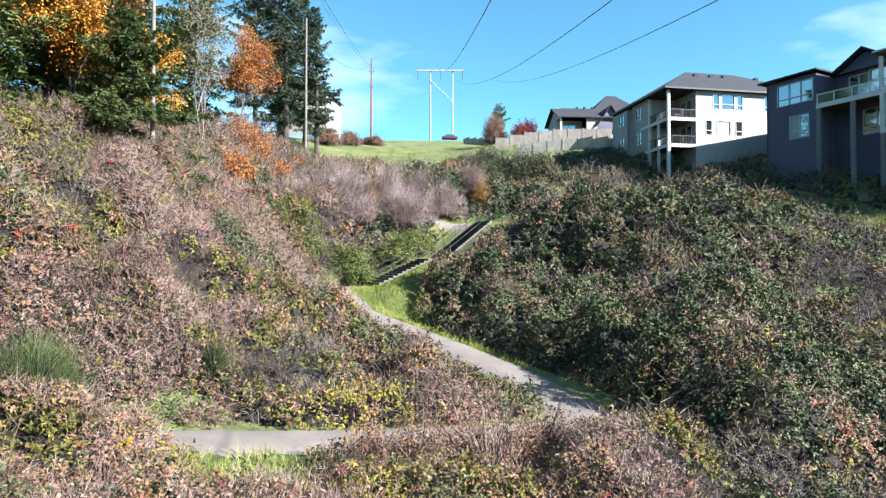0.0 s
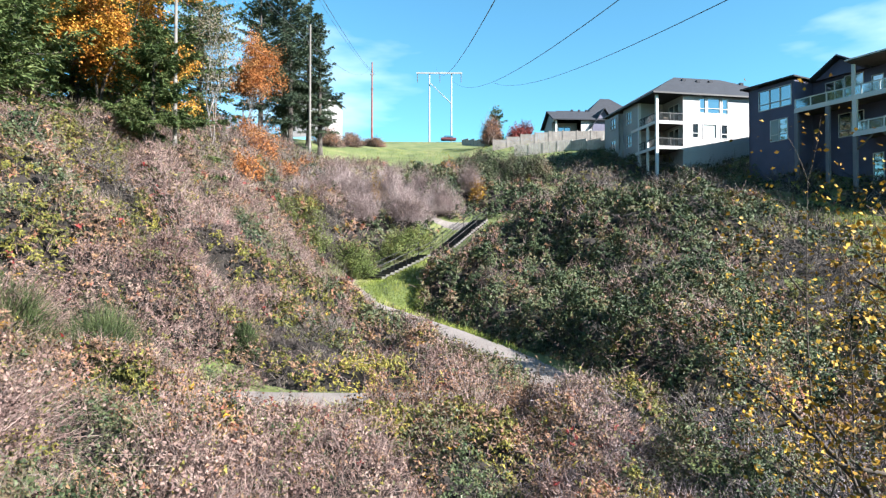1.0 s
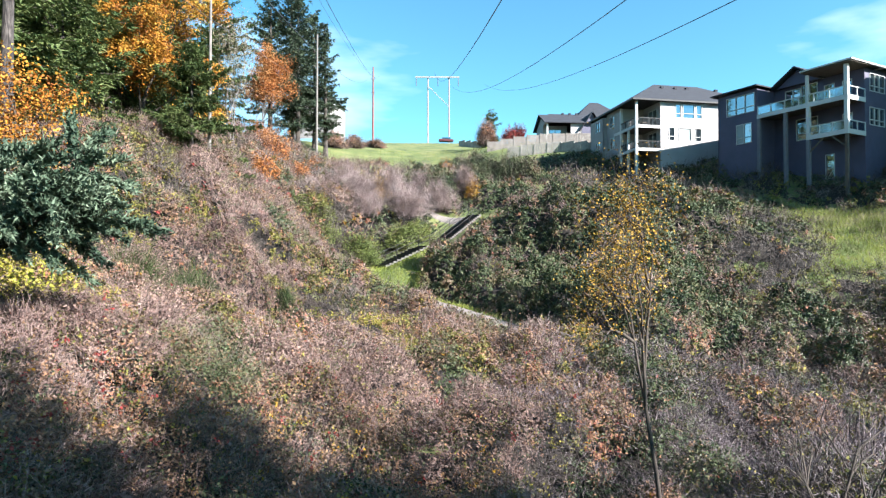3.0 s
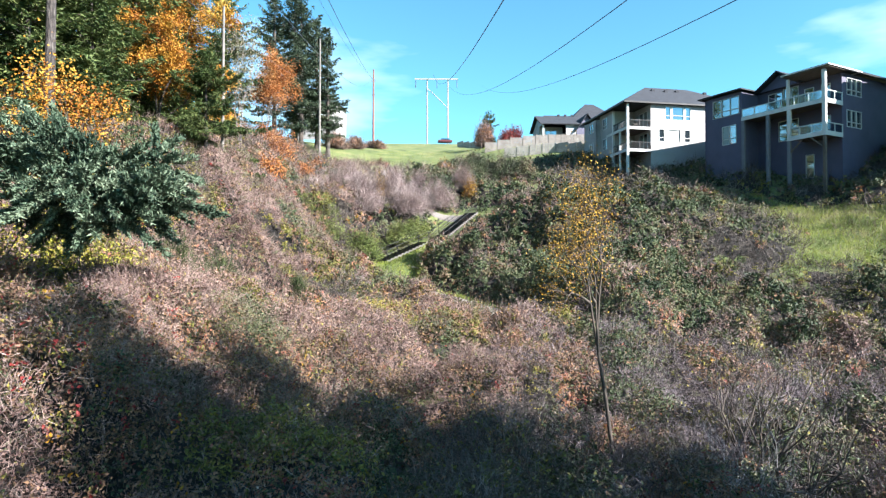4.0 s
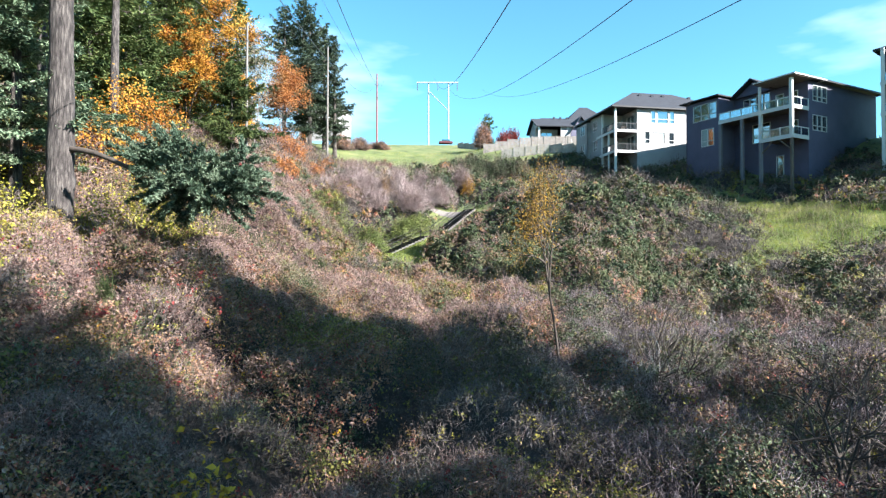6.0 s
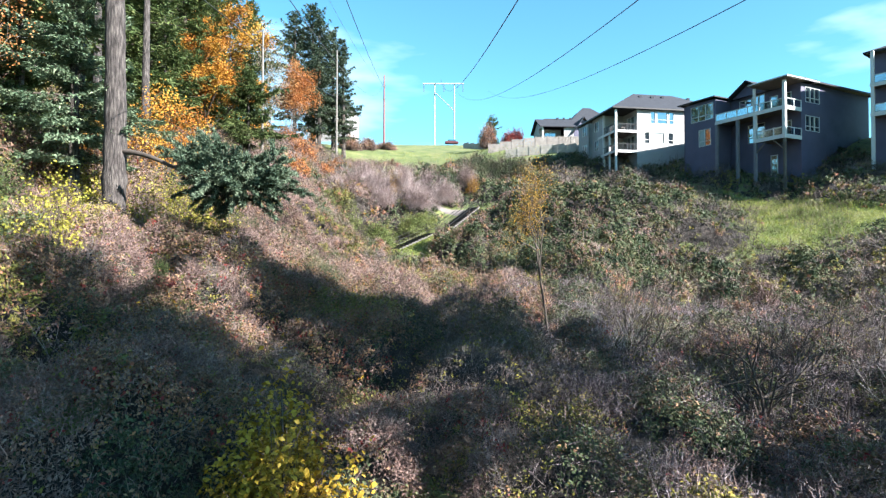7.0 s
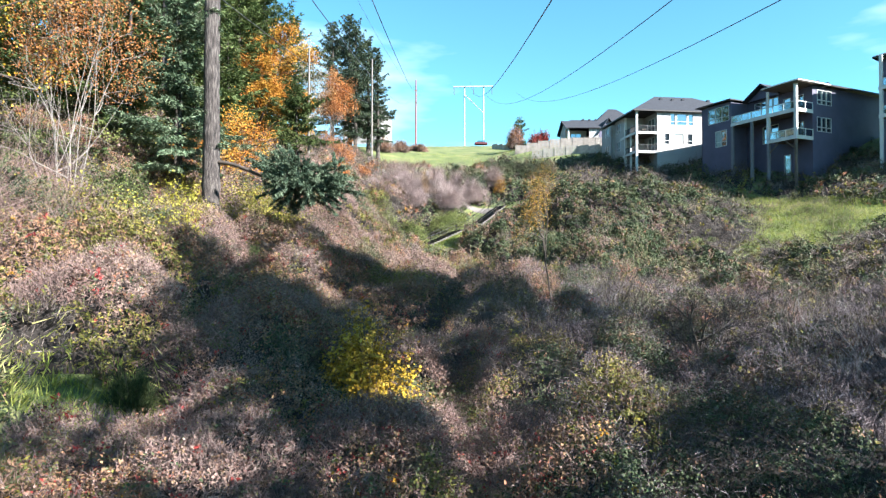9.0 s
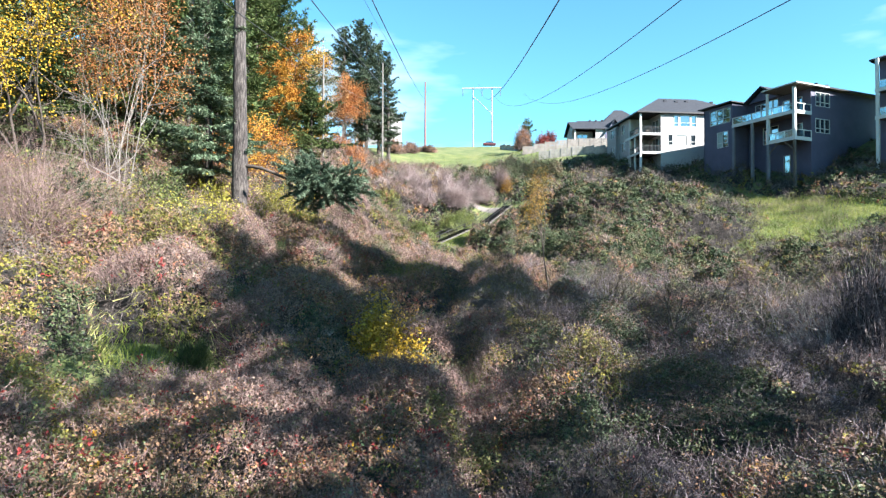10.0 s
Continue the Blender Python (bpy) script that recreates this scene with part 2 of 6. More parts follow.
def furrowed(name, dark, mid, light):
    """Bark in upright plates with dark furrows and pale lichen patches."""
    def build(nt):
        p = place(nt)
        flat = node(nt, "ShaderNodeMapping", {"Vector": p})
        flat.inputs["Scale"].default_value = (1.0, 1.0, 0.16)
        plate = node(nt, "ShaderNodeTexVoronoi", {"Vector": flat.outputs["Vector"]}, Scale=13.0)
        rough = node(nt, "ShaderNodeTexNoise", {"Vector": flat.outputs["Vector"]}, Scale=26.0, Detail=6.0, Roughness=0.7)
        moss = node(nt, "ShaderNodeTexNoise", {"Vector": p}, Scale=1.6, Detail=5.0)
        mixed = nt.nodes.new("ShaderNodeMath")
        mixed.operation = "MULTIPLY_ADD"
        nt.links.new(plate.outputs["Distance"], mixed.inputs[0])
        mixed.inputs[1].default_value = -0.55
        nt.links.new(rough.outputs["Fac"], mixed.inputs[2])
        total = nt.nodes.new("ShaderNodeMath")
        total.operation = "MULTIPLY_ADD"
        nt.links.new(moss.outputs["Fac"], total.inputs[0])
        total.inputs[1].default_value = 0.6
        nt.links.new(mixed.outputs["Value"], total.inputs[2])
        col = ramp(nt, total.outputs["Value"], [(0.3, dark), (0.55, mid), (0.8, light)])
        bp = node(nt, "ShaderNodeBump", {"Height": mixed.outputs["Value"]}, Strength=1.0, Distance=0.06)
        b = node(nt, "ShaderNodeBsdfPrincipled", {"Base Color": col, "Normal": bp.outputs["Normal"]}, Roughness=0.95)
        return b.outputs["BSDF"]
    return material(name, build)


M_BARK = furrowed("fir_bark", (0.012, 0.010, 0.009), (0.05, 0.041, 0.036), (0.12, 0.10, 0.085))
M_GREYBARK = furrowed("grey_fir_bark", (0.016, 0.013, 0.012), (0.05, 0.042, 0.039), (0.105, 0.092, 0.084))
M_PALEBARK = plain("pale_bark", (0.17, 0.145, 0.13), (0.42, 0.38, 0.345), 4.0, 0.9, 0.5, fine=30)
M_PALETWIG = plain("pale_twig_bark", (0.30, 0.27, 0.27), (0.62, 0.57, 0.56), 4.0, 0.9, 0.3, fine=30)
M_DARKBARK = plain("dark_bark", (0.05, 0.04, 0.033), (0.13, 0.10, 0.08), 4.0, 0.9, 0.5, fine=30)
M_POLE = plain("weathered_pole", (0.17, 0.155, 0.14), (0.32, 0.295, 0.27), 2.0, 0.9, 0.3, fine=30)
M_RUSTPOLE = plain("reddish_pole", (0.20, 0.07, 0.06), (0.34, 0.14, 0.12), 1.0, 0.8, 0.2)
M_PALEPOLE = plain("pale_steel", (0.36, 0.38, 0.40), (0.48, 0.49, 0.50), 1.0, 0.5, 0.1)
M_WIRE = plain("wire", (0.03, 0.03, 0.035), (0.06, 0.06, 0.065), 1.0, 0.5, 0.0)
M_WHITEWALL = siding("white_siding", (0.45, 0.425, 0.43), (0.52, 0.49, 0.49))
# slate paint of the grey houses; also painted shade on a far gable front
M_GREYWALL = siding("slate_and_gable_shade_siding", (0.08, 0.075, 0.135), (0.112, 0.106, 0.185))
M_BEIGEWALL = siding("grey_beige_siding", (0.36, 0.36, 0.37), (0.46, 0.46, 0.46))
M_TRIM = plain("white_trim", (0.66, 0.66, 0.66), (0.80, 0.80, 0.79), 1.0, 0.5, 0.05)
M_ROOF = plain("roof_shingle", (0.018, 0.021, 0.032), (0.042, 0.047, 0.062), 1.5, 0.9, 0.6, fine=18)
M_KERB = plain("weathered_kerb", (0.13, 0.12, 0.115), (0.22, 0.21, 0.20), 1.5, 0.9, 0.3, fine=30)
M_TREAD = plain("dark_tread", (0.045, 0.042, 0.045), (0.09, 0.085, 0.085), 2.0, 0.9, 0.4, fine=30)
M_RAIL = plain("dark_rail", (0.02, 0.02, 0.022), (0.04, 0.04, 0.042), 2.0, 0.45, 0.05, metal=0.6)
M_FENCE = plain("weathered_fence", (0.30, 0.28, 0.26), (0.52, 0.49, 0.45), 1.5, 0.9, 0.4, fine=25)
M_OLDFENCE = plain("grey_brown_fence", (0.22, 0.19, 0.175), (0.40, 0.36, 0.33), 1.2, 0.9, 0.4, fine=25)
M_DARKWOOD = plain("brown_post", (0.10, 0.075, 0.06), (0.20, 0.16, 0.13), 2.0, 0.85, 0.3)
M_GLASS = glass_pane("window_glass", (0.02, 0.03, 0.035))
M_BLIND = plain("pale_blind", (0.34, 0.42, 0.42), (0.42, 0.50, 0.50), 2.0, 0.35, 0.0)
M_CARRED = plain("dark_red_paint", (0.12, 0.02, 0.025), (0.16, 0.03, 0.035), 2.0, 0.35, 0.0)

# ---- mesh helpers ----
rng = np.random.default_rng(7)


def mesh_np(name, verts, faces):
    """A mesh from arrays; all faces have the same number of corners."""
    me = bpy.data.meshes.new(name)
    verts, faces = np.asarray(verts, np.float32), np.asarray(faces, np.int32)
    k = faces.shape[1]
    me.vertices.add(len(verts))
    me.vertices.foreach_set("co", verts.ravel())
    me.loops.add(faces.size)
    me.loops.foreach_set("vertex_index", faces.ravel())
    me.polygons.add(len(faces))
    me.polygons.foreach_set("loop_start", np.arange(0, faces.size, k, dtype=np.int32))
    me.update(calc_edges=True)
    return me


def smooth(me):
    me.polygons.foreach_set("use_smooth", np.ones(len(me.polygons), bool))


def mesh_part(name, me, mat, parent=None, label=""):
    ob = new(name, me)
    me.materials.append(mat)
    ob.parent = parent
    return tagged(ob, label) if label else ob


def part(name, bm, mat, parent=None, label=""):
    me = bpy.data.meshes.new(name)
    bmesh.ops.recalc_face_normals(bm, faces=bm.faces)
    bm.to_mesh(me)
    bm.free()
    return mesh_part(name, me, mat, parent, label)


def box(x0, x1, y0, y1, z0, z1, bm=None):
    bm = bm or bmesh.new()
    v = [bm.verts.new((x, y, z)) for z in (z0, z1) for y in (y0, y1) for x in (x0, x1)]
    for f in ((0, 1, 3, 2), (4, 5, 7, 6), (0, 1, 5, 4), (2, 3, 7, 6), (0, 2, 6, 4), (1, 3, 7, 5)):
        bm.faces.new([v[i] for i in f])
    return bm


class Tubes:
    """Collects tapered round limbs into one mesh."""

    def __init__(self, sides=6):
        self.v, self.f, self.n, self.k = [], [], 0, sides

    def add(self, points, radii):
        pts, k = np.asarray(points, float), self.k
        d = np.gradient(pts, axis=0)
        d /= np.linalg.norm(d, axis=1)[:, None] + 1e-9
        ref = np.array([0.0, 0, 1]) if abs(d[0, 2]) < 0.9 else np.array([1.0, 0, 0])
        a = np.cross(d, ref)
        a /= np.linalg.norm(a, axis=1)[:, None] + 1e-9
        b = np.cross(d, a)
        ang = np.arange(k) * 2 * np.pi / k
        r = np.asarray(radii, float)[:, None, None]
        ring = pts[:, None] + r * (a[:, None] * np.cos(ang)[None, :, None] + b[:, None] * np.sin(ang)[None, :, None])
        self.v.append(ring.reshape(-1, 3))
        m = len(pts)
        i, j = np.meshgrid(np.arange(m - 1), np.arange(k), indexing="ij")
        i, j = i.ravel(), j.ravel()
        q = np.stack([i * k + j, i * k + (j + 1) % k, (i + 1) * k + (j + 1) % k, (i + 1) * k + j], 1)
        self.f.append(q + self.n)
        self.n += m * k

    def mesh(self, name):
        me = mesh_np(name, np.concatenate(self.v), np.concatenate(self.f))
        smooth(me)
        return me


def unit(a):
    return a / (np.linalg.norm(a, axis=1)[:, None] + 1e-9)


def leaf_arrays(p, nrm, size, aspect=0.6, along=None, r=rng):
    """Folded leaves at p, facing about nrm: base, side, tip, side."""
    n = len(p)
    size = np.broadcast_to(size, (n,))[:, None]
    nrm = unit(nrm)
    t = r.normal(size=(n, 3)) if along is None else along + 0.35 * r.normal(size=(n, 3))
    t = unit(t - nrm * (t * nrm).sum(1)[:, None])
    s = np.cross(nrm, t)
    fold = nrm * size * 0.12
    w = size * aspect * 0.5
    mid = p + t * size * 0.45
    v = np.stack([p, mid + s * w + fold, p + t * size - fold * 0.6, mid - s * w + fold], 1).reshape(-1, 3)
    return v, np.arange(4 * n).reshape(-1, 4)


def needle_arrays(p, along, nrm, size, width):
    """Flat pointed sprays: one triangle each, wide at the base."""
    n = len(p)
    size, width = np.broadcast_to(size, (n,))[:, None], np.broadcast_to(width, (n,))[:, None]
    t = unit(along)
    s = unit(np.cross(t, nrm)) * width * 0.5
    v = np.stack([p - s, p + s, p + t * size], 1).reshape(-1, 3)
    return v, np.arange(3 * n).reshape(-1, 3)


def blade_arrays(p, way, length, width, r=rng):
    """Thin stems or blades from p along way: one slim triangle each."""
    n = len(p)
    way = unit(way)
    length, width = np.broadcast_to(length, (n,))[:, None], np.broadcast_to(width, (n,))[:, None]
    s = unit(np.cross(way, r.normal(size=(n, 3)))) * width * 0.5
    v = np.stack([p - s, p + s, p + way * length], 1).reshape(-1, 3)
    return v, np.arange(3 * n).reshape(-1, 3)


# ---- the ground ----
SPINE_Y = (-60, -30, -10, 5, 20, 32, 48, 58, 75, 90, 120, 149, 165, 220)
SPINE_Z = (2, 2.5, 4, 5, 6.2, 7.2, 9.6, 15.3, 21.5, 26.6, 35.3, 42.4, 43, 41)
HILLS = ((-24, 0, 10, 0.9), (-12, -12, 10, -2.0), (-20, 30, 10, 6.1), (-8, 22, 10, -3.5), (-6, -6, 10, 1.9), (2, -16, 10, -0.7),
         (4, 22, 10, 2.7), (10, 4, 10, -0.9), (14, -8, 10, -0.4), (20, 14, 10, -1.7), (28, 24, 10, -0.2), (16, 32, 10, -2.0),
         (10, 52, 10, 3.9), (24, 44, 10, 4.0), (34, 36, 10, -1.0), (-4, 44, 10, -3.9), (36, 56, 14, -2.6), (50, 50, 14, 13.8),
         (22, 74, 14, 2.1), (40, 84, 14, 4.4), (-22, 76, 14, -4.6), (36, 45, 5, -1.2), (42, 52, 6, -1.6), (30, 62, 7, -1.0),
         (13, 59, 7, -1.9), (-26, 31, 7, -4.4), (-20, -6, 6, -2.8), (15, 100, 8, 2.3), (47.5, 49, 5, -1.8))
# footpath: centre line x, y, z
PATH = np.array([(-16, 13.6, 8.6), (-13, 14.5, 8.0), (-9.3, 15.6, 7.2), (-6, 16.3, 6.98), (-2.5, 17.2, 6.75), (2, 18.6, 6.5), (4.6, 19.8, 6.33), (5.1, 21.2, 6.35), (4.4, 24, 6.55),
                 (3.05, 27.5, 6.8), (0.5, 32, 7.28), (-2.3, 37.5, 7.6), (-5.9, 42.5, 8.25), (-8.4, 46, 9.0), (-8.3, 48.2, 9.6), (-6.3, 49.0, 9.95)])
LANDING = np.array([(3.6, 57.4, 15.75), (2.4, 59.0, 15.9), (-0.5, 60.5, 16.4), (-5, 62.5, 17.5)])


def softplus(t):
    return np.log1p(np.exp(-np.abs(t))) + np.maximum(t, 0)


def raw_ground(x, y):
    z = sum(np.interp(y + o, SPINE_Y, SPINE_Z) for o in (-4, -2, 0, 2, 4)) / 5
    z = z + 2.48 * (softplus((-x - 6) / 4) - softplus((-x - 27) / 4)) / (1 + np.exp((np.minimum(y, 300) - 95) / 12))
    for hx, hy, s, h in HILLS:
        z = z + h * np.exp(-((x - hx) ** 2 + (y - hy) ** 2) / (2 * s * s))
    return z


def near_line(line, x, y):
    """Distance to a polyline and its height there."""
    best, height = np.full(np.shape(x), 1e9), np.zeros(np.shape(x))
    for a, b in zip(line[:-1], line[1:]):
        d = b[:2] - a[:2]
        t = np.clip(((x - a[0]) * d[0] + (y - a[1]) * d[1]) / (d @ d), 0, 1)
        r = np.hypot(x - a[0] - t * d[0], y - a[1] - t * d[1])
        z = a[2] + t * (b[2] - a[2])
        height = np.where(r < best, z, height)
        best = np.minimum(best, r)
    return best, height


GULLY = np.array([(0.2, -9.5, 4.0), (0.5, -12, 4.0), (0.7, -16, 4.0), (1.25, -20.5, 4.0), (1.6, -26, 4.0)])
STAIR = np.array([(-5.9, 49.3, 9.95), (-1.6, 52.9, 12.1), (-0.4, 53.9, 12.1), (4.0, 57.8, 15.75)])


def ground(x, y):
    x, y = np.asarray(x, float), np.asarray(y, float)
    z = raw_ground(x, y)
    for line, inner, outer in ((PATH, 0.9, 3.0), (LANDING, 1.0, 3.0), (STAIR, 1.2, 7.0)):
        d, h = near_line(line, x, y)
        k = np.clip((outer - d) / (outer - inner), 0, 1)
        k = k * k * (3 - 2 * k)
        z = z * (1 - k) + (h - (0.25 if line is STAIR else 0.0)) * k
    return z


def stretched(lo, hi, near_lo, near_hi, step, grow):
    mid = list(np.arange(near_lo, near_hi + 0.01, step))
    while mid[-1] < hi:
        mid.append(mid[-1] + step)
        step *= grow
    step = mid[1] - mid[0]
    while mid[0] > lo:
        mid.insert(0, mid[0] - step)
        step *= grow
    return np.array(mid)


gx, gy = stretched(-900, 900, -26, 46, 0.8, 1.13), stretched(-600, 1500, -30, 92, 0.8, 1.13)
GX, GY = np.meshgrid(gx, gy, indexing="ij")
GZ = ground(GX, GY) + 0.04 * np.sin(GX * 3.1 + np.sin(GY * 2.3) * 2) * np.sin(GY * 2.7)


def grid_mesh(name, X, Y, Z, keep=None):
    nx, ny = X.shape
    idx = np.arange(nx * ny).reshape(nx, ny)
    q = np.stack([idx[:-1, :-1], idx[1:, :-1], idx[1:, 1:], idx[:-1, 1:]], -1)
    q = q.reshape(-1, 4) if keep is None else q[keep]
    used = np.unique(q)
    remap = np.zeros(nx * ny, int)
    remap[used] = np.arange(len(used))
    me = mesh_np(name, np.stack([X, Y, Z], -1).reshape(-1, 3)[used], remap[q])
    smooth(me)
    return me


tagged(mesh_part("ground", grid_mesh("ground", GX, GY, GZ), M_TURF), "hillside of rough green and tawny turf", "ground", kind="structure")


def ribbon(name, line, width, mat, label, lift=0.03):
    """A path laid on the ground, with ragged edges and a slight crown."""
    pts, r = [], np.random.default_rng(3)
    for a, b in zip(line[:-1], line[1:]):
        n = max(2, int(np.linalg.norm(b - a) / 0.5))
        pts += [a + (b - a) * i / n for i in range(n)]
    pts = np.array(pts + [line[-1]])
    for _ in range(4):
        pts[1:-1] = (pts[:-2] + 2 * pts[1:-1] + pts[2:]) / 4
    d = np.gradient(pts, axis=0)
    d[:, 2] = 0
    d = unit(d)
    side = np.stack([-d[:, 1], d[:, 0], 0 * d[:, 0]], 1)
    rows = []
    for k, u in enumerate((-1, -0.7, -0.3, 0, 0.3, 0.7, 1)):
        off = u * width / 2 + (r.normal(size=len(pts)) * 0.09 if abs(u) == 1 else 0)
        p = pts + side * np.reshape(off, (-1, 1))
        p[:, 2] = ground(p[:, 0], p[:, 1]) + lift + 0.03 * (1 - u * u) - (0.08 if abs(u) == 1 else 0)
        rows.append(p)
    g = np.array(rows)
    return tagged(mesh_part(name, grid_mesh(name, g[..., 0], g[..., 1], g[..., 2]), mat), label, "path", kind="structure")


ribbon("path", PATH, 2.35, M_GRAVEL, "pale gravel footpath winding between brambles", 0.06)
ribbon("path", LANDING, 1.5, M_GRAVEL, "pale gravel footpath above the stairs", 0.06)

# ---- how tall the thicket stands over the ground ----
FX, FY = np.meshgrid(np.arange(-45, 66, 0.3), np.arange(-36, 125, 0.3), indexing="ij")


def drift(x, y, scale, seed):
    """Smooth noise from 0 to 1."""
    r = np.random.default_rng(seed)
    t = r.random((64, 64))
    u, v = x / scale + 31.7, y / scale + 17.3
    i, j = np.floor(u).astype(int), np.floor(v).astype(int)
    a, b = u - i, v - j
    a, b = a * a * (3 - 2 * a), b * b * (3 - 2 * b)
    i, j, i1, j1 = i % 64, j % 64, (i + 1) % 64, (j + 1) % 64
    return (t[i, j] * (1 - a) + t[i1, j] * a) * (1 - b) + (t[i, j1] * (1 - a) + t[i1, j1] * a) * b


def step(v, lo, hi):
    k = np.clip((v - lo) / (hi - lo), 0, 1)
    return k * k * (3 - 2 * k)


def lawn(x, y):
    """1 where short grass grows: by the stairs, by the lower path, the field below the houses, the crest."""
    wob = 1.6 * (drift(x, y, 3.0, 11) - 0.5)
    rag = 4.0 * (drift(x, y, 2.2, 13) - 0.5) + 1.6 * (drift(x, y, 0.8, 14) - 0.5)
    px = np.interp(y, (27.5, 32, 37.5, 42.5, 46, 48.2), (3.05, 0.5, -2.3, -5.9, -8.4, -8.3))
    wide = np.interp(y, (27, 34, 38, 42, 46, 52), (0.9, 1.5, 2.4, 4.0, 6.6, 8.0))
    by_stairs = step(x - px, -0.2, 0.3) * step(x - px - wide - wob * .5, 0.6, -0.2) * step(y, 26, 28) * step(y - (49.3 + 0.84 * (x + 5.9)), 1.6, 0.6) * step(y, 54, 52)
    low = step(np.hypot((x + 4.3) / 1.9, (y - 14.2) / 1.5) + wob * .1, 1.1, 0.8)
    field = step(x - (27.6 + 0.40 * (y - 34)) + wob + rag, 0, 2.5) * step(y - (32.0 + 0.10 * (x - 30)) + wob + 0.5 * rag, 0, 2.5) * step(42.1 - 0.51 * (y - 48.4) - x + wob, 5.0, 7.5) * step(y, 62, 58)
    yard = step(y - np.interp(x, (12, 16, 24, 30, 33), (95, 68, 58, 51, 47)) + wob, 0, 2.5) * step(x, 13, 16) * step(x, 20, 17) * step(y, 84, 88)
    crest = step(y + wob * 3, 82, 88) * step(x + 15 - 0.06 * (y - 90) + wob, 0, 2) * step(x - 11 - wob, 0, -2)
    glade = step(np.hypot((x + 7.4) / 1.7, (y + 14.9) / 1.1) + wob * .2, 1.1, 0.8) + step(np.hypot((x + 6.7) / 1.3, (y + 20.6) / 1.1) + wob * .2, 1.1, 0.8)
    return np.clip(by_stairs + glade + low + field + yard + crest, 0, 1)


def tall(x, y):
    """How tall the growth is meant to be, in metres."""
    left, right = step(x + 0.12 * (y - 10), -2, -7), step(x, 5, 12)
    t = 1.25 + 0.2 * left + 0.25 * right * step(y, 12, 22)
    t = t + 0.75 * step(x - (5.6 - 0.42 * (y - 21)), 0.3, 2.0) * step(y, 19, 23) * step(y, 60, 52) * step(x, 24, 14)
    t = t + 0.9 * step(y, 50, 54) * step(y, 70, 64) * step(x, 3, -1) * step(x, -16, -12)
    t = t * (0.5 + 0.5 * step(near_line(PATH, x, y)[0], 1.5, 4.5)) ** np.where(x < np.interp(y, (20, 48), (6, -8)), 1, 0)
    t = t * (1 - 0.3 * step(np.hypot((x + 6.3) / 4.6, (y - 12.5) / 4.2), 1.1, 0.7))
    t = t * (1 - 0.6 * step(y, 46, 56) * step(x, 4, 8)) * (1 - 0.7 * step(y, 58, 64) * step(x, 10, 13))
    t = t * (1 - 0.75 * step(25.2 + 0.40 * (y - 34) - x, 9.0, 0.0) * step(y, 24, 30))
    t = t * (1 - 0.65 * step(np.hypot(x + 1.95, y + 12.7), 2.4, 1.2))
    t = t * (0.55 + 0.9 * drift(x, y, 4.0, 5))
    t = t * (1 - 0.5 * step(42.1 - 0.51 * (y - 48.4) - x, 9.0, 7.0) * step(y, 38, 42) * step(x, 23, 26))
    for line, inner, outer in ((PATH, 1.05, 1.7), (LANDING, 0.9, 1.6), (STAIR, 2.0, 8.5)):
        t = t * step(near_line(line, x, y)[0], inner, outer)
    # low growth on the downhill side of the upper path, a bare shaded margin on the other
    off = x - np.interp(y, (18, 21.2, 24, 27.5, 32, 37.5, 42.5, 46), (5.2, 5.1, 4.4, 3.05, 0.5, -2.3, -5.9, -8.4))
    upper = step(y, 21, 23.5) * step(y, 50, 46)
    t = np.where(off < 0, t * (1 - upper * (1 - step(-off, 0.7, 6.0))), np.where(upper > 0.3, np.minimum(t, np.maximum(0.75 * (off - 1.9), 0)), t))
    t = np.where((y > 36) & (y < 54) & (off > 0), np.minimum(t, np.maximum(0.35 + 0.14 * (off - 2), 0.1)), t)
    t = t * (1 - 0.75 * step(np.hypot((x + 6.8) / 2.7, (y + 17.4) / 4.0), 1.2, 0.7))
    t = t * (1 - 0.4 * step(np.abs(x + 1.2), 4.5, 3.0) * step(y, -12.5, -14.5))
    t = t * (0.35 + 0.65 * step(near_line(GULLY, x, y)[0] + 0.3 * (drift(x, y, 1.0, 16) - 0.5), 0.2, 0.75))
    t = t * (1 - 0.7 * step(x, 39, 42) * step(y, 38, 42))
    t = t * (1 - 0.6 * step(np.hypot((x + 4.4) / 1.8, (y - 12.2) / 2.2), 1.2, 0.6))
    foot = step(42.1 - 0.51 * (y - 48.4) - x, 7.0, 5.5) * step(y, 40, 43) * step(y, 58, 55) * step(x, 26, 29) * step(42.1 - 0.51 * (y - 48.4) - x, -0.5, 0.5) * 0.55
    foot = np.maximum(foot, 0.45 * step(y, 54, 57) * step(y, 80, 76) * step(x, 15, 18) * step(x, 36, 34))
    foot = np.maximum(foot, 0.3 * step(x, 40, 42) * step(y, 36, 40) * step(y, 62, 58))
    return np.maximum(t, foot * (0.5 + drift(x, y, 2.0, 15))) * (1 - lawn(x, y))


TALL = tall(FX, FY)
HIGH = 0.15 * TALL
KIND = np.zeros(FX.shape, int)      # what grows: 0 bramble, 1 russet, 2 olive, 3 pink twigs, 4 grey twigs, 5 gold


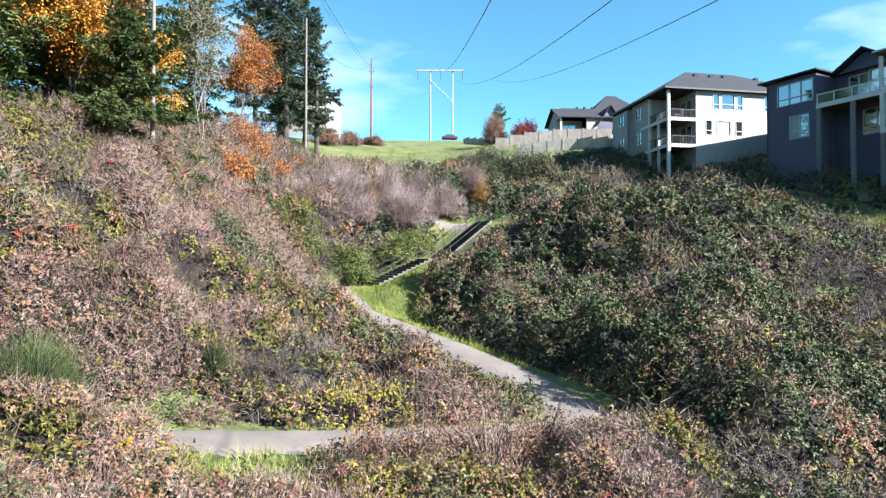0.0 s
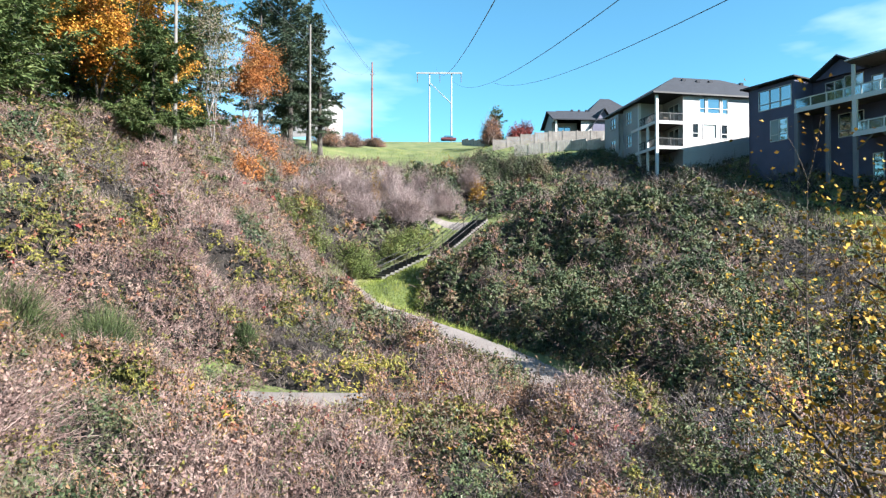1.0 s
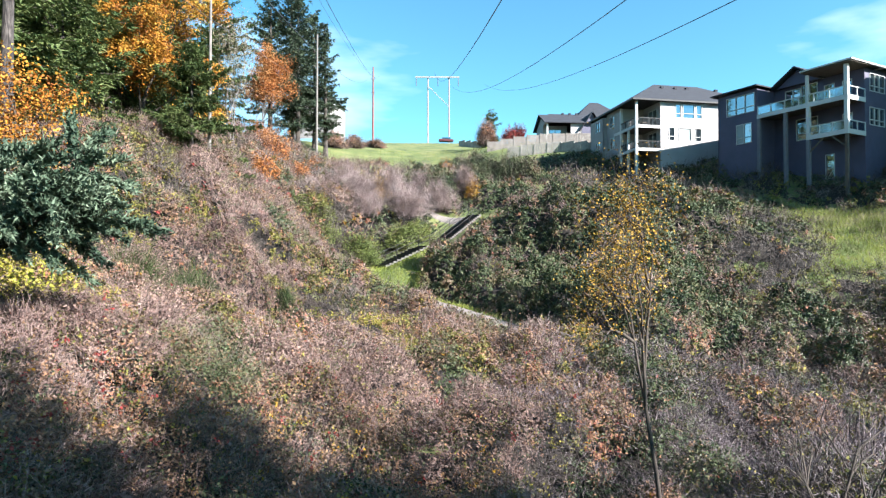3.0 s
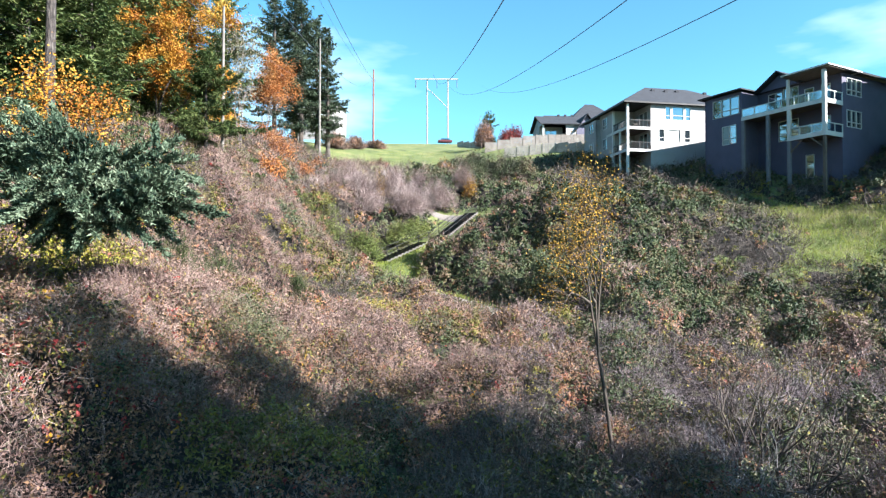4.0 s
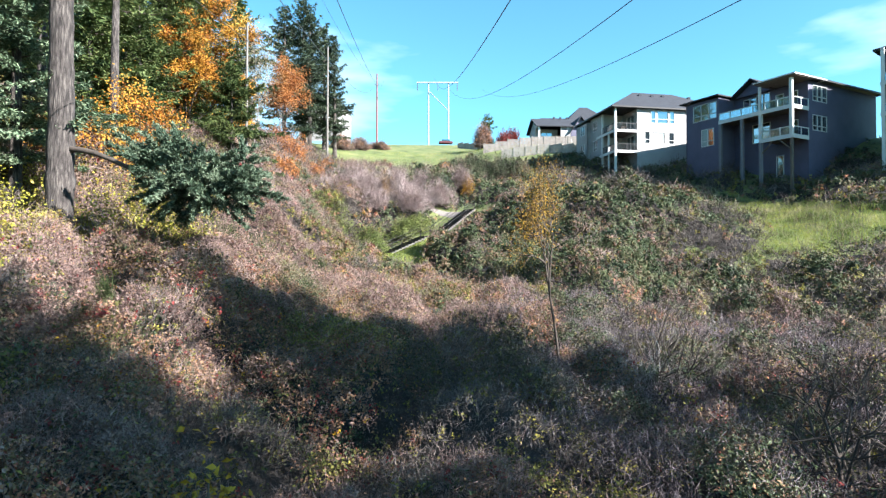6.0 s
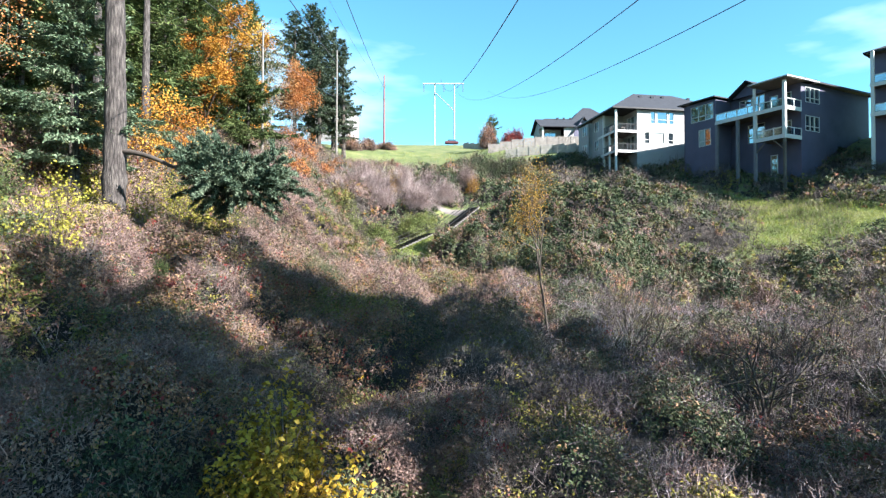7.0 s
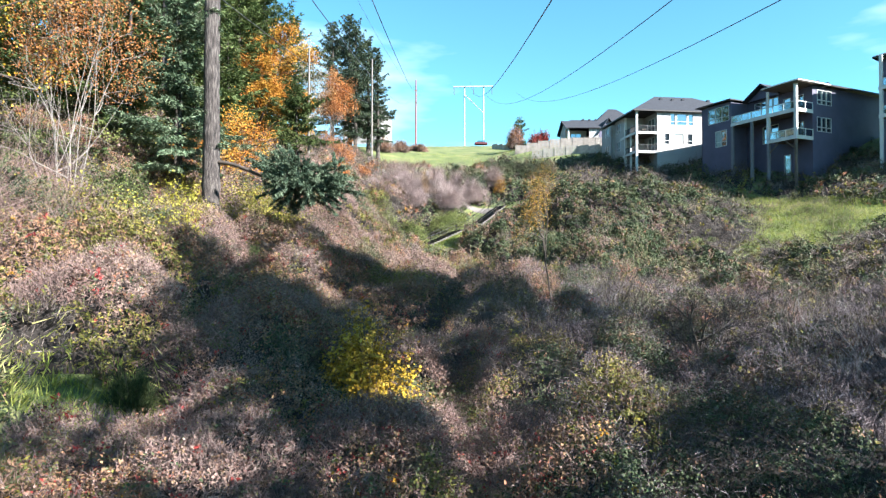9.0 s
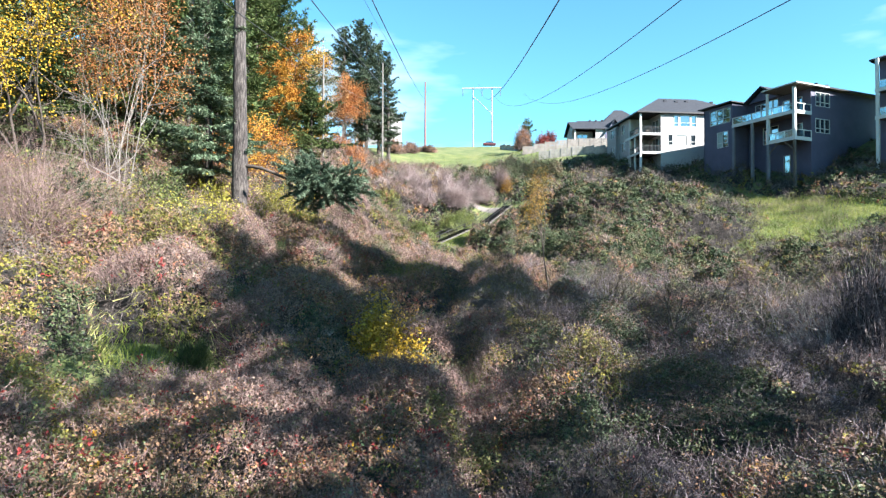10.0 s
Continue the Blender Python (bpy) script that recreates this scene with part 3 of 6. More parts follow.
def odds(x, y):
    """How likely each kind of bush is at a place."""
    if x > np.interp(y, (15, 21, 48), (4.5, 5.2, -5)) and y > 17:
        return (0.76, 0.17, 0.01, 0.0, 0.06, 0.0) if x < 22 else (0.46, 0.08, 0.16, 0.0, 0.30, 0.0)
    if -1.6 < x < 0.8 and y < -15:
        return (0.02, 0.32, 0.02, 0.62, 0.02, 0.0)
    if x <= 1.5 and x > -7 and y < -3:
        return (0.16, 0.44, 0.08, 0.24, 0.08, 0.0)
    if x > 1.5 and y < 1:
        return (0.34, 0.20, 0.06, 0.12, 0.28, 0.0)
    if x > 5 and y <= 17:
        return (0.40, 0.12, 0.16, 0.08, 0.24, 0.0)
    if y > 49 and x < 4:
        return (0.16, 0.12, 0.08, 0.26, 0.38, 0.0)
    if x < -7 and y < 14:
        return (0.12, 0.24, 0.30, 0.27, 0.07, 0.0)
    if x < -7.5:
        return (0.10, 0.18, 0.30, 0.36, 0.06, 0.0) if x < -11 else (0.06, 0.18, 0.14, 0.56, 0.06, 0.0)
    if y > 13:
        return (0.24, 0.30, 0.26, 0.18, 0.02, 0.0)
    return (0.07, 0.38, 0.06, 0.39, 0.10, 0.0)


N_MOUND = 12500
radii = np.concatenate([rng.uniform(1.0, 2.4, 2500), rng.uniform(0.5, 1.1, 10000)])
for cx, cy, cr in zip(rng.uniform(-34, 50, N_MOUND), rng.uniform(-35, 95, N_MOUND), radii):
    i0, i1 = int((cx - cr + 45) / 0.3), int((cx + cr + 45) / 0.3) + 2
    j0, j1 = int((cy - cr + 36) / 0.3), int((cy + cr + 36) / 0.3) + 2
    i0, j0 = max(i0, 0), max(j0, 0)
    sx, sy, sh = FX[i0:i1, j0:j1], FY[i0:i1, j0:j1], TALL[i0:i1, j0:j1]
    if sh.size == 0 or sh.max() < 0.1:
        continue
    dome = np.sqrt(np.clip(1 - ((sx - cx) ** 2 + (sy - cy) ** 2) / cr ** 2, 0, 1)) * min(0.35 + 0.55 * cr, 1.3) * rng.uniform(0.5, 1.4)
    if cr < 1.1:
        dome = np.where(dome > 0, dome * 0.45 + HIGH[i0:i1, j0:j1] / np.maximum(sh, 0.05) * 0.72, 0)
    dome = np.minimum(dome, 1.3) * sh
    won = dome > HIGH[i0:i1, j0:j1]
    kind = rng.choice(6, p=odds(cx, cy))
    if cr >= 1.1 or rng.random() < 0.4:
        KIND[i0:i1, j0:j1][won] = kind
    HIGH[i0:i1, j0:j1] = np.where(won, dome, HIGH[i0:i1, j0:j1])


def hummocks(x, y, cell, seed):
    """Rounded tops, 0 in the gaps to 1, over scattered centres about one cell apart."""
    r = np.random.default_rng(seed)
    jit, big = r.random((64, 64, 2)), r.uniform(0.75, 1.2, (64, 64))
    u, v = x / cell + 40.0, y / cell + 40.0
    i, j = np.floor(u).astype(int), np.floor(v).astype(int)
    best = np.zeros(x.shape)
    for di in (-1, 0, 1):
        for dj in (-1, 0, 1):
            a, b = (i + di) % 64, (j + dj) % 64
            d2 = (i + di + jit[a, b, 0] - u) ** 2 + (j + dj + jit[a, b, 1] - v) ** 2
            best = np.maximum(best, big[a, b] * np.sqrt(np.clip(1 - d2 / 0.85, 0, 1)))
    return best


HIGH = HIGH * (0.62 + 0.5 * drift(FX, FY, 1.1, 51) + 0.25 * drift(FX, FY, 0.55, 52))
EASTERN = step(FX - np.interp(FY, (15, 21, 48), (4.5, 5.2, -5)), 0, 1) * step(FY, 15, 18)
ROUND = 0.6 * hummocks(FX, FY, 2.3, 61) + 0.4 * hummocks(FX, FY, 1.2, 62)
LUMPS = 0.65 * hummocks(FX, FY, 3.3, 63) + 0.35 * hummocks(FX, FY, 1.5, 64)
ROUND = ROUND * (1 - EASTERN) + LUMPS * EASTERN
HIGH = np.maximum(HIGH * 0.86 + np.minimum(HIGH, 1.4) * (1.2 + 1.1 * EASTERN) * (ROUND - 0.42 - 0.06 * EASTERN), HIGH * 0.2)


def sample_grid(A, x, y):
    u, v = np.clip((x + 45) / 0.3, 0, A.shape[0] - 1.001), np.clip((y + 36) / 0.3, 0, A.shape[1] - 1.001)
    i, j = u.astype(int), v.astype(int)
    a, b = u - i, v - j
    return (A[i, j] * (1 - a) + A[i + 1, j] * a) * (1 - b) + (A[i, j + 1] * (1 - a) + A[i + 1, j + 1] * a) * b


FG = ground(FX, FY)
TOP = FG + HIGH
SLX, SLY = np.gradient(TOP, 0.3)
AWAY = np.hypot(FX, np.maximum(FY, 0) + np.minimum(FY + 30, 0))       # metres from the line of the walk
sub = (slice(None, None, 2), slice(None, None, 2))
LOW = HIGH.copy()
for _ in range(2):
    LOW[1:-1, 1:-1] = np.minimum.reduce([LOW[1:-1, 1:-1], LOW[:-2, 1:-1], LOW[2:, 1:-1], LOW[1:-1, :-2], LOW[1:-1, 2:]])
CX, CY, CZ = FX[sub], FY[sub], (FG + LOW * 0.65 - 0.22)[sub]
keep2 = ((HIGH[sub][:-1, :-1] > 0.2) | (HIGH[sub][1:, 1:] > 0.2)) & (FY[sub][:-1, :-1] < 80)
# core sheet of litter; its dark colour stands in for shade between the leaves
tagged(mesh_part("undergrowth", grid_mesh("undergrowth", CX, CY, np.where(HIGH[sub] > 0.16, CZ, FG[sub] - 0.1), keep2), M_SHADESOIL),
       "dense brown undergrowth of dead stems and litter, darkened as gap shade", "undergrowth", kind="stuff")

GROWN = step(HIGH, 0.03, 0.14)
SPAN = np.clip(0.041 + 0.0041 * AWAY, 0.062, 0.29)                    # leaf length


def scatter(name, mat, share, cover, label, category, size=1.0, aspect=0.62, deep=0.25, blades=False, lift=0.0, up=0.35, width=0.05, length=6.0, stray=0.45, fixed=0.0):
    """Scatters leaves or stems over the thicket where share says, as one object."""
    span = SPAN * size if not fixed else np.full(SPAN.shape, fixed / length)
    per = cover / (span * span * 0.31) if not blades else cover / (span * length * span * width * 6 * 0.5)
    lam = per * 0.09 * share * np.minimum(np.sqrt(1 + SLX ** 2 + SLY ** 2), 3.0)
    lam = np.where(AWAY < 110, lam, 0)
    group_of = 1 if blades else 9
    n = rng.poisson(lam / group_of)
    i, j = np.nonzero(n)
    k = n[i, j]
    i, j = np.repeat(i, k), np.repeat(j, k)
    x, y = FX[i, j] + rng.uniform(-.15, .15, len(i)), FY[i, j] + rng.uniform(-.15, .15, len(i))
    z = sample_grid(TOP, x, y)
    nrm = unit(np.stack([-SLX[i, j], -SLY[i, j], np.ones(len(i))], 1))
    p = np.stack([x, y, z], 1) + nrm * (0.10 - deep * rng.random(len(i)) ** 1.5 + lift)[:, None]
    if not blades:
        # leaves sit along arching canes that stand out of the thicket
        arch = unit(nrm * 0.75 + np.array([0, 0, 0.25]) + 0.65 * rng.normal(size=(len(i), 3))) * (rng.uniform(0.25, 1.0, len(i)) ** 1.5 * (0.55 + 0.005 * AWAY[i, j]) * (1 - 0.6 * EASTERN[i, j]))[:, None]
        i, j, nrm, p, arch = (np.repeat(a, group_of, axis=0) for a in (i, j, nrm, p, arch))
        t = rng.random((len(i), 1))
        p = p - nrm * 0.12 + arch * t + np.array([0, 0, -0.35]) * np.linalg.norm(arch, axis=1)[:, None] * t ** 2 + 0.035 * rng.normal(size=(len(i), 3)) * (1 + AWAY[i, j] / 40)[:, None]
    s = span[i, j] * rng.uniform(0.65, 1.35, len(i))
    if blades:
        way = nrm * 0.6 + np.array([0, 0, up]) + stray * rng.normal(size=(len(i), 3))
        v, f = blade_arrays(p, way, s * length, s * width * 6)
    else:
        far = AWAY[i, j] > 6
        nn = nrm + 0.62 * rng.normal(size=(len(i), 3))
        v, f = leaf_arrays(p[~far], nn[~far], s[~far], aspect)
        f = np.concatenate([f[:, (0, 1, 2)], f[:, (0, 2, 3)]])
        w, g = needle_arrays(p[far], np.cross(nn[far], rng.normal(size=(far.sum(), 3))), nn[far], s[far] * 1.1, s[far] * aspect)
        v, f = np.concatenate([v, w]), np.concatenate([f, g + len(v)])
    return tagged(mesh_part(name, mesh_np(name, v, f), mat), label, category, kind="stuff")


GROWN = GROWN * step(FX, -28, -24) * step(FX, 62, 58) * step(FY, 84, 78)
GROWN = GROWN * (0.05 + 0.95 * step(np.abs(FX) - 0.8 * (FY + 30), 7, 4)) * (0.2 + 0.8 * step(FY, -24.5, -22.5))
GROWN = GROWN * (0.3 + 0.7 * step(ROUND, 0.2, 0.55))
OF = [GROWN * (KIND == k) for k in range(6)]
EAST = EASTERN
LEAFY = OF[0] + (0.2 + 0.55 * EAST) * OF[1] + 0.12 * OF[3]
scatter("bramble_thicket", M_BRAMBLE, LEAFY * (1 + 0.3 * EAST), 0.9, "dark glossy green bramble thicket covering the bank", "bramble", size=1.0, deep=0.5)
scatter("russet_thicket", M_RUSSET, OF[1] * (1 - 0.62 * EAST) + 0.3 * OF[2] + 0.25 * OF[3] + 0.10 * OF[0] * (1 - 0.6 * EAST), 0.7, "russet autumn leaves of the tangled shrubs", "shrubs")
scatter("olive_thicket", M_OLIVE, 0.75 * OF[2] + 0.12 * OF[1] + 0.15 * OF[4] + 0.06 * OF[3], 0.85, "yellow-green leaves of the tangled shrubs", "shrubs")
scatter("pinkish_thicket", M_PINK, OF[3] + 0.2 * OF[1], 0.5, "small pinkish brown withered leaves of the shrubs", "shrubs", size=0.8)
scatter("gold_thicket", M_GOLD, 0.7 * OF[5] + 0.02 * OF[1] * (1 - EAST), 0.9, "golden leaves among the brambles", "shrubs")
scatter("red_leaves", M_RED, (0.02 * OF[1] + 0.02 * OF[3]) * (1 - EAST) * (1 + 2.5 * step(FY, 6, -6)), 0.8, "scattered crimson leaves among the brambles", "shrubs", size=1.15)
scatter("pink_twigs", M_TWIG, OF[3] + 0.35 * OF[1] + 0.15 * OF[2] + 0.04 * OF[0], 0.7, "fine pinkish brown bare twigs on the slope", "shrubs", blades=True, width=0.026, deep=0.35, length=3.6, stray=0.8)
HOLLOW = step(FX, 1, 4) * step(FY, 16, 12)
# twigs of the hollow carry its purple shade tint in their own colour
scatter("shade_tinted_twigs", M_SHADETWIG, HOLLOW * (0.9 * OF[4] + 0.3 * OF[0] + 0.3 * OF[1] + 0.3 * OF[2] + 0.5 * OF[3]), 0.6, "dark bare twigs tangled in the hollow, tinted purple as shade", "shrubs", blades=True, width=0.02, deep=0.3, lift=0.12, length=4.5, stray=0.8)
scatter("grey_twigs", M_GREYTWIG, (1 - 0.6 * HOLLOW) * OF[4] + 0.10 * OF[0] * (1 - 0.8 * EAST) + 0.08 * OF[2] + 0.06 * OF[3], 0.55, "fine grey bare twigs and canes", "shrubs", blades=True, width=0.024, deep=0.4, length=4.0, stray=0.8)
WEST = GROWN * step(FX + 0.12 * (FY - 10), 0, -5)
scatter("dead_stalks", M_STRAW, WEST * (0.25 + 0.75 * step(FY, -6, 4)) * (0.25 + 0.75 * step(drift(FX, FY, 3.0, 71), 0.4, 0.7)), 0.09, "pale straw-coloured dead stalks and grass between the shrubs", "grass", blades=True, width=0.014, deep=0.3, length=3.6, stray=0.5, up=0.6)
LAWN = lawn(FX, FY) * step(near_line(PATH, FX, FY)[0], 0.75, 1.0) * step(near_line(LANDING, FX, FY)[0], 0.7, 1.0)
scatter("grass", M_BLADE, LAWN * (0.06 + 0.94 * step(AWAY, 75, 60)), 0.55, "short bright green grass", "grass", blades=True, width=0.09, deep=0.12, lift=-0.05, up=0.5, fixed=0.34)
scatter("dry_grass", M_STRAW, LAWN * step(drift(FX, FY, 4.0, 36), 0.35, 0.8) * step(FX, 20, 27), 0.25, "tall straw-coloured dry grass on the field", "grass", blades=True, width=0.05, deep=0.1, up=0.6, fixed=0.6)

# ---- trees ----


def at(x, y, sink=0.15):
    return float(ground(x, y)) - sink


def thing(name, x, y, z, yaw=0.0, label="", category="", group=""):
    ob = new(name)
    ob.matrix_basis = pose(x, y, z, 0, 0, yaw)
    ob.empty_display_size = 0.3
    return tagged(ob, label, category, group)


def conifer(x, y, z, h, radius, seed, label, mat=M_NEEDLE, bare=0.12, bark=M_BARK, girth=None, spray=0.3, per=40, fill=1.0, name="fir_tree", ragged=0.35, gap=0.42):
    """A fir: tapered trunk, uneven boughs that droop and turn up at the tip, tufts of fine needle sprays along them."""
    r = np.random.default_rng(seed)
    root = thing(name, x, y, z, r.uniform(0, 360), label, "tree")
    girth = girth or h * 0.016
    tb = Tubes(10)
    zs = np.linspace(0, h, 14)
    lean = r.normal(size=2) * 0.008 * h
    tb.add(np.stack([lean[0] * (zs / h) ** 2, lean[1] * (zs / h) ** 2, zs], 1), girth * (1.02 - zs / h) ** 0.8 * (1 + 0.35 * np.exp(-zs / 0.6)) + 0.015)
    tubes = Tubes(3)
    P, N, A = [], [], []
    sectors = r.uniform(0.6, 1.15, 7)
    zz = h * bare
    while zz < h * 0.99:
        k = zz / h
        full = (1 - (k - bare) / (1 - bare)) ** 0.72 * (0.5 + 0.5 * min(1, (k - bare) / 0.12 + 0.25))
        tier = 0.82 + 0.3 * math.sin(17 * k + seed) * r.random()
        for b in range(r.integers(3, 6)):
            if r.random() > fill:
                continue
            ang = r.uniform(0, 2 * math.pi)
            L = radius * full * tier * sectors[int(ang / 0.9) % 7] * float(np.exp(ragged * r.normal())) + 0.2
            L = min(L, radius * 1.25)
            u = np.linspace(0, 1, 5)
            rise = r.uniform(-0.25, 0.1) + 0.75 * k ** 1.5
            hz = zz + r.uniform(-0.2, 0.2) + L * (rise * u - 0.42 * (1 - k) * u ** 2 + 0.22 * u ** 4)
            pts = np.stack([np.cos(ang) * u * L + lean[0] * k * k, np.sin(ang) * u * L + lean[1] * k * k, hz], 1)
            tubes.add(pts, 0.009 * L * (1.1 - u) + 0.012)
            way, side = np.array([np.cos(ang), np.sin(ang), 0.0]), np.array([-np.sin(ang), np.cos(ang), 0.0])
            # side branchlets in a drooping fan, each with its own tuft
            n_b = max(3, int(L / (0.55 * spray + 0.12)))
            bt = np.linspace(0.2, 1.0, n_b) + r.uniform(-0.04, 0.04, n_b)
            m = max(3, int(per * L / n_b))
            bt = np.repeat(bt, m)
            sgn = r.choice([-1.0, 0.0, 1.0], len(bt), p=(0.42, 0.16, 0.42))[:, None]
            out = r.random((len(bt), 1)) * (0.14 + 0.30 * L * (1.08 - bt[:, None]))
            q = np.stack([np.interp(bt, u, pts[:, c]) for c in range(3)], 1)
            q = q + side * sgn * out + way * out * 0.45 + np.array([0, 0, -1.0]) * (out * out * 0.35 + 0.16 * r.random((len(bt), 1)) ** 2) + r.normal(size=q.shape) * 0.12 * spray
            P.append(q)
            A.append(way * 0.8 + side * sgn * 0.8 + np.array([0, 0, -0.25]) + 0.5 * r.normal(size=q.shape))
            N.append(np.array([0.3 * np.cos(ang), 0.3 * np.sin(ang), 0.9]) + 0.45 * r.normal(size=q.shape))
        zz += gap * r.uniform(0.55, 1.45) * (1.15 - 0.5 * k)
    mesh_part("trunk", tb.mesh("trunk"), bark, root)
    tagged(mesh_part("branchwork", tubes.mesh("branchwork"), M_DARKBARK, root), kind="stuff")
    p, n, a = np.concatenate(P), np.concatenate(N), np.concatenate(A)
    k = r.uniform(0.6, 1.3, len(p)) * spray
    v, f = needle_arrays(p, a, n, k, k * 0.36)
    mesh_part("crown", mesh_np("crown", v, f), mat, root)
    return root


def broadleaf(x, y, z, h, radius, seed, label, mat, leaves, leaf=0.16, bark=M_DARKBARK, stems=1, girth=0.16, name="maple_tree", low=0.25, clump=0.45, depth=4, category="tree", lift=0.75):
    """A leaf-bearing tree: stems fork into limbs and twigs; leaves hang in clumps round the twigs."""
    r = np.random.default_rng(seed)
    root = thing(name, x, y, z, 0, label, category)
    tb = Tubes(4 if girth < 0.04 else 6)
    tips = []

    def grow(p, d, L, rad, level):
        u = np.linspace(0, 1, 4)
        bend = r.normal(size=3) * 0.12
        pts = p + d * L * u[:, None] + bend * L * (u ** 2)[:, None]
        tb.add(pts, rad * (1 - 0.4 * u))
        if level >= 2:
            tips.append(pts[2])
        tips.append(pts[3])
        if level >= depth:
            return
        for _ in range(3 if level < 2 else 2 + (r.random() < 0.4)):
            nd = d * 0.75 + r.normal(size=3) * 0.55 + np.array([0, 0, 0.12])
            nd /= np.linalg.norm(nd)
            grow(pts[r.integers(2, 4)], nd, L * r.uniform(0.55, 0.8), rad * 0.55, level + 1)

    for s in range(stems):
        d = np.array([*(r.normal(size=2) * (0.12 if stems == 1 else 0.32)), 1.0])
        d /= np.linalg.norm(d)
        grow(np.array([*(r.normal(size=2) * (0.02 if stems == 1 else 0.3)), 0.0]), d, h * 0.36, girth * r.uniform(0.75, 1.1), 0)
    tp = np.array(tips)
    # bring the branching to the tree's true height and spread
    zmax, rmax = np.percentile(tp[:, 2], 98), np.percentile(np.hypot(tp[:, 0], tp[:, 1]), 92)
    scale = np.array([radius / rmax, radius / rmax, h / zmax])
    tb.v = [a * scale for a in tb.v]
    tp = tp * scale
    mesh_part("trunk", tb.mesh("trunk"), bark, root)
    if leaves:
        c = tp[tp[:, 2] > low * h]
        busy = r.random(len(c)) ** 2
        q = c[r.choice(len(c), leaves, p=busy / busy.sum())] + r.normal(size=(leaves, 3)) * clump
        v, f = leaf_arrays(q, np.array([0.2, -0.3, lift]) + 0.7 * r.normal(size=(leaves, 3)), leaf * r.uniform(0.7, 1.3, leaves), 0.8, None, r)
        mesh_part("crown", mesh_np("crown", v, f), mat, root)
    return root


def bush(x, y, h, radius, seed, label, mat, leaves, leaf=0.12, twig=M_GREYTWIG, twigs=2500, name="bush", fine=0.012, stray=0.16):
    """A rounded thicket of stems that fan from the ground, with fine twigs and clumped leaves."""
    r = np.random.default_rng(seed)
    root = thing(name, x, y, at(x, y), 0, label, "bush")
    n = twigs
    m = 7
    lobe_at = np.stack([r.normal(size=m) * radius * 0.42, r.normal(size=m) * radius * 0.42, np.zeros(m)], 1)
    lobe_r, lobe_h = radius * r.uniform(0.4, 0.72, m), h * r.uniform(0.6, 1.05, m)
    which = r.choice(m, n, p=lobe_r ** 2 / (lobe_r ** 2).sum())
    ang, rad = r.uniform(0, 2 * np.pi, n), np.sqrt(r.random(n))
    end = np.stack([np.cos(ang) * rad * lobe_r[which], np.sin(ang) * rad * lobe_r[which], lobe_h[which] * np.sqrt(np.clip(1.04 - rad ** 2, 0.04, 1)) * r.uniform(0.6, 1.15, n)], 1) + lobe_at[which]
    start = end * np.stack([r.uniform(0.35, 0.85, n)] * 2 + [r.uniform(0.3, 0.8, n)], 1)
    way = (end - start) * r.uniform(0.35, 1.0, (n, 1)) + stray * radius * r.normal(size=(n, 3))
    v, f = blade_arrays(start, way, np.linalg.norm(way, axis=1), fine * 2, r)
    tagged(mesh_part("brushwood", mesh_np("brushwood", v, f), twig, root), kind="stuff")
    tb = Tubes(4)
    for e in end[:26]:
        mid = e * np.array([0.35, 0.35, 0.55])
        tb.add(np.array([e * np.array([0.08, 0.08, 0.0]), mid, e * 0.9]), [0.035, 0.022, 0.008])
    tagged(mesh_part("stemwork", tb.mesh("stemwork"), M_DARKBARK, root), kind="stuff")
    if leaves:
        e = end[r.integers(0, n, leaves)] * r.uniform(0.72, 1.03, (leaves, 1)) + 0.1 * r.normal(size=(leaves, 3))
        v, f = leaf_arrays(e, unit(e + np.array([0, 0, 0.4])) + 0.7 * r.normal(size=(leaves, 3)), leaf * r.uniform(0.6, 1.3, leaves), 0.65, None, r)
        mesh_part("foliage", mesh_np("foliage", v, f), mat, root)
    return root


# the wood on the west slope
conifer(-18.5, 34.6, at(-18.5, 34.6), 10.2, 3.9, 1, "bushy dark green young fir beside a utility pole", spray=0.26, per=150, bare=0.03, gap=0.34)
broadleaf(-24.6, 38.5, 18.0, 15.6, 5.2, 2, "tall maple in golden orange autumn leaf", M_MAPLE, 38000, 0.16, clump=0.42, low=0.08, depth=5)
broadleaf(-24.2, 69.0, at(-24.2, 69), 13.5, 3.9, 3, "slender maple with salmon orange leaves", M_ORANGE, 13000, 0.17, M_PALEBARK, 4, 0.12, clump=0.5, low=0.55)
broadleaf(-23.3, 57.0, at(-23.3, 57), 16, 2.6, 4, "nearly bare pale-barked alder with sparse tan leaves", M_STRAW, 3500, 0.16, M_PALEBARK, 3, 0.13, name="alder_tree", clump=0.7, depth=5)
for tx, ty, th, tr, ts in ((-23.0, 86, 25, 5.8, 5), (-18.9, 88, 22.5, 2.9, 6), (-27.5, 86, 25, 6.2, 7), (-25.0, 90, 27.5, 5.6, 9), (-21.6, 92, 23.5, 4.4, 10)):
    conifer(tx, ty, at(tx, ty), th, tr, ts, "tall ragged dark fir at the edge of the clearing", M_FARNEEDLE, spray=0.45, per=44, bare=0.16, fill=0.85, ragged=0.5, gap=0.55)
far_firs = conifer(-30, 48, at(-30, 48), 25, 7.0, 8, "tall dark green fir in the wood", spray=0.5, per=38, bare=0.04, ragged=0.4, gap=0.5)
tagged(far_firs, group="firs of the wood")
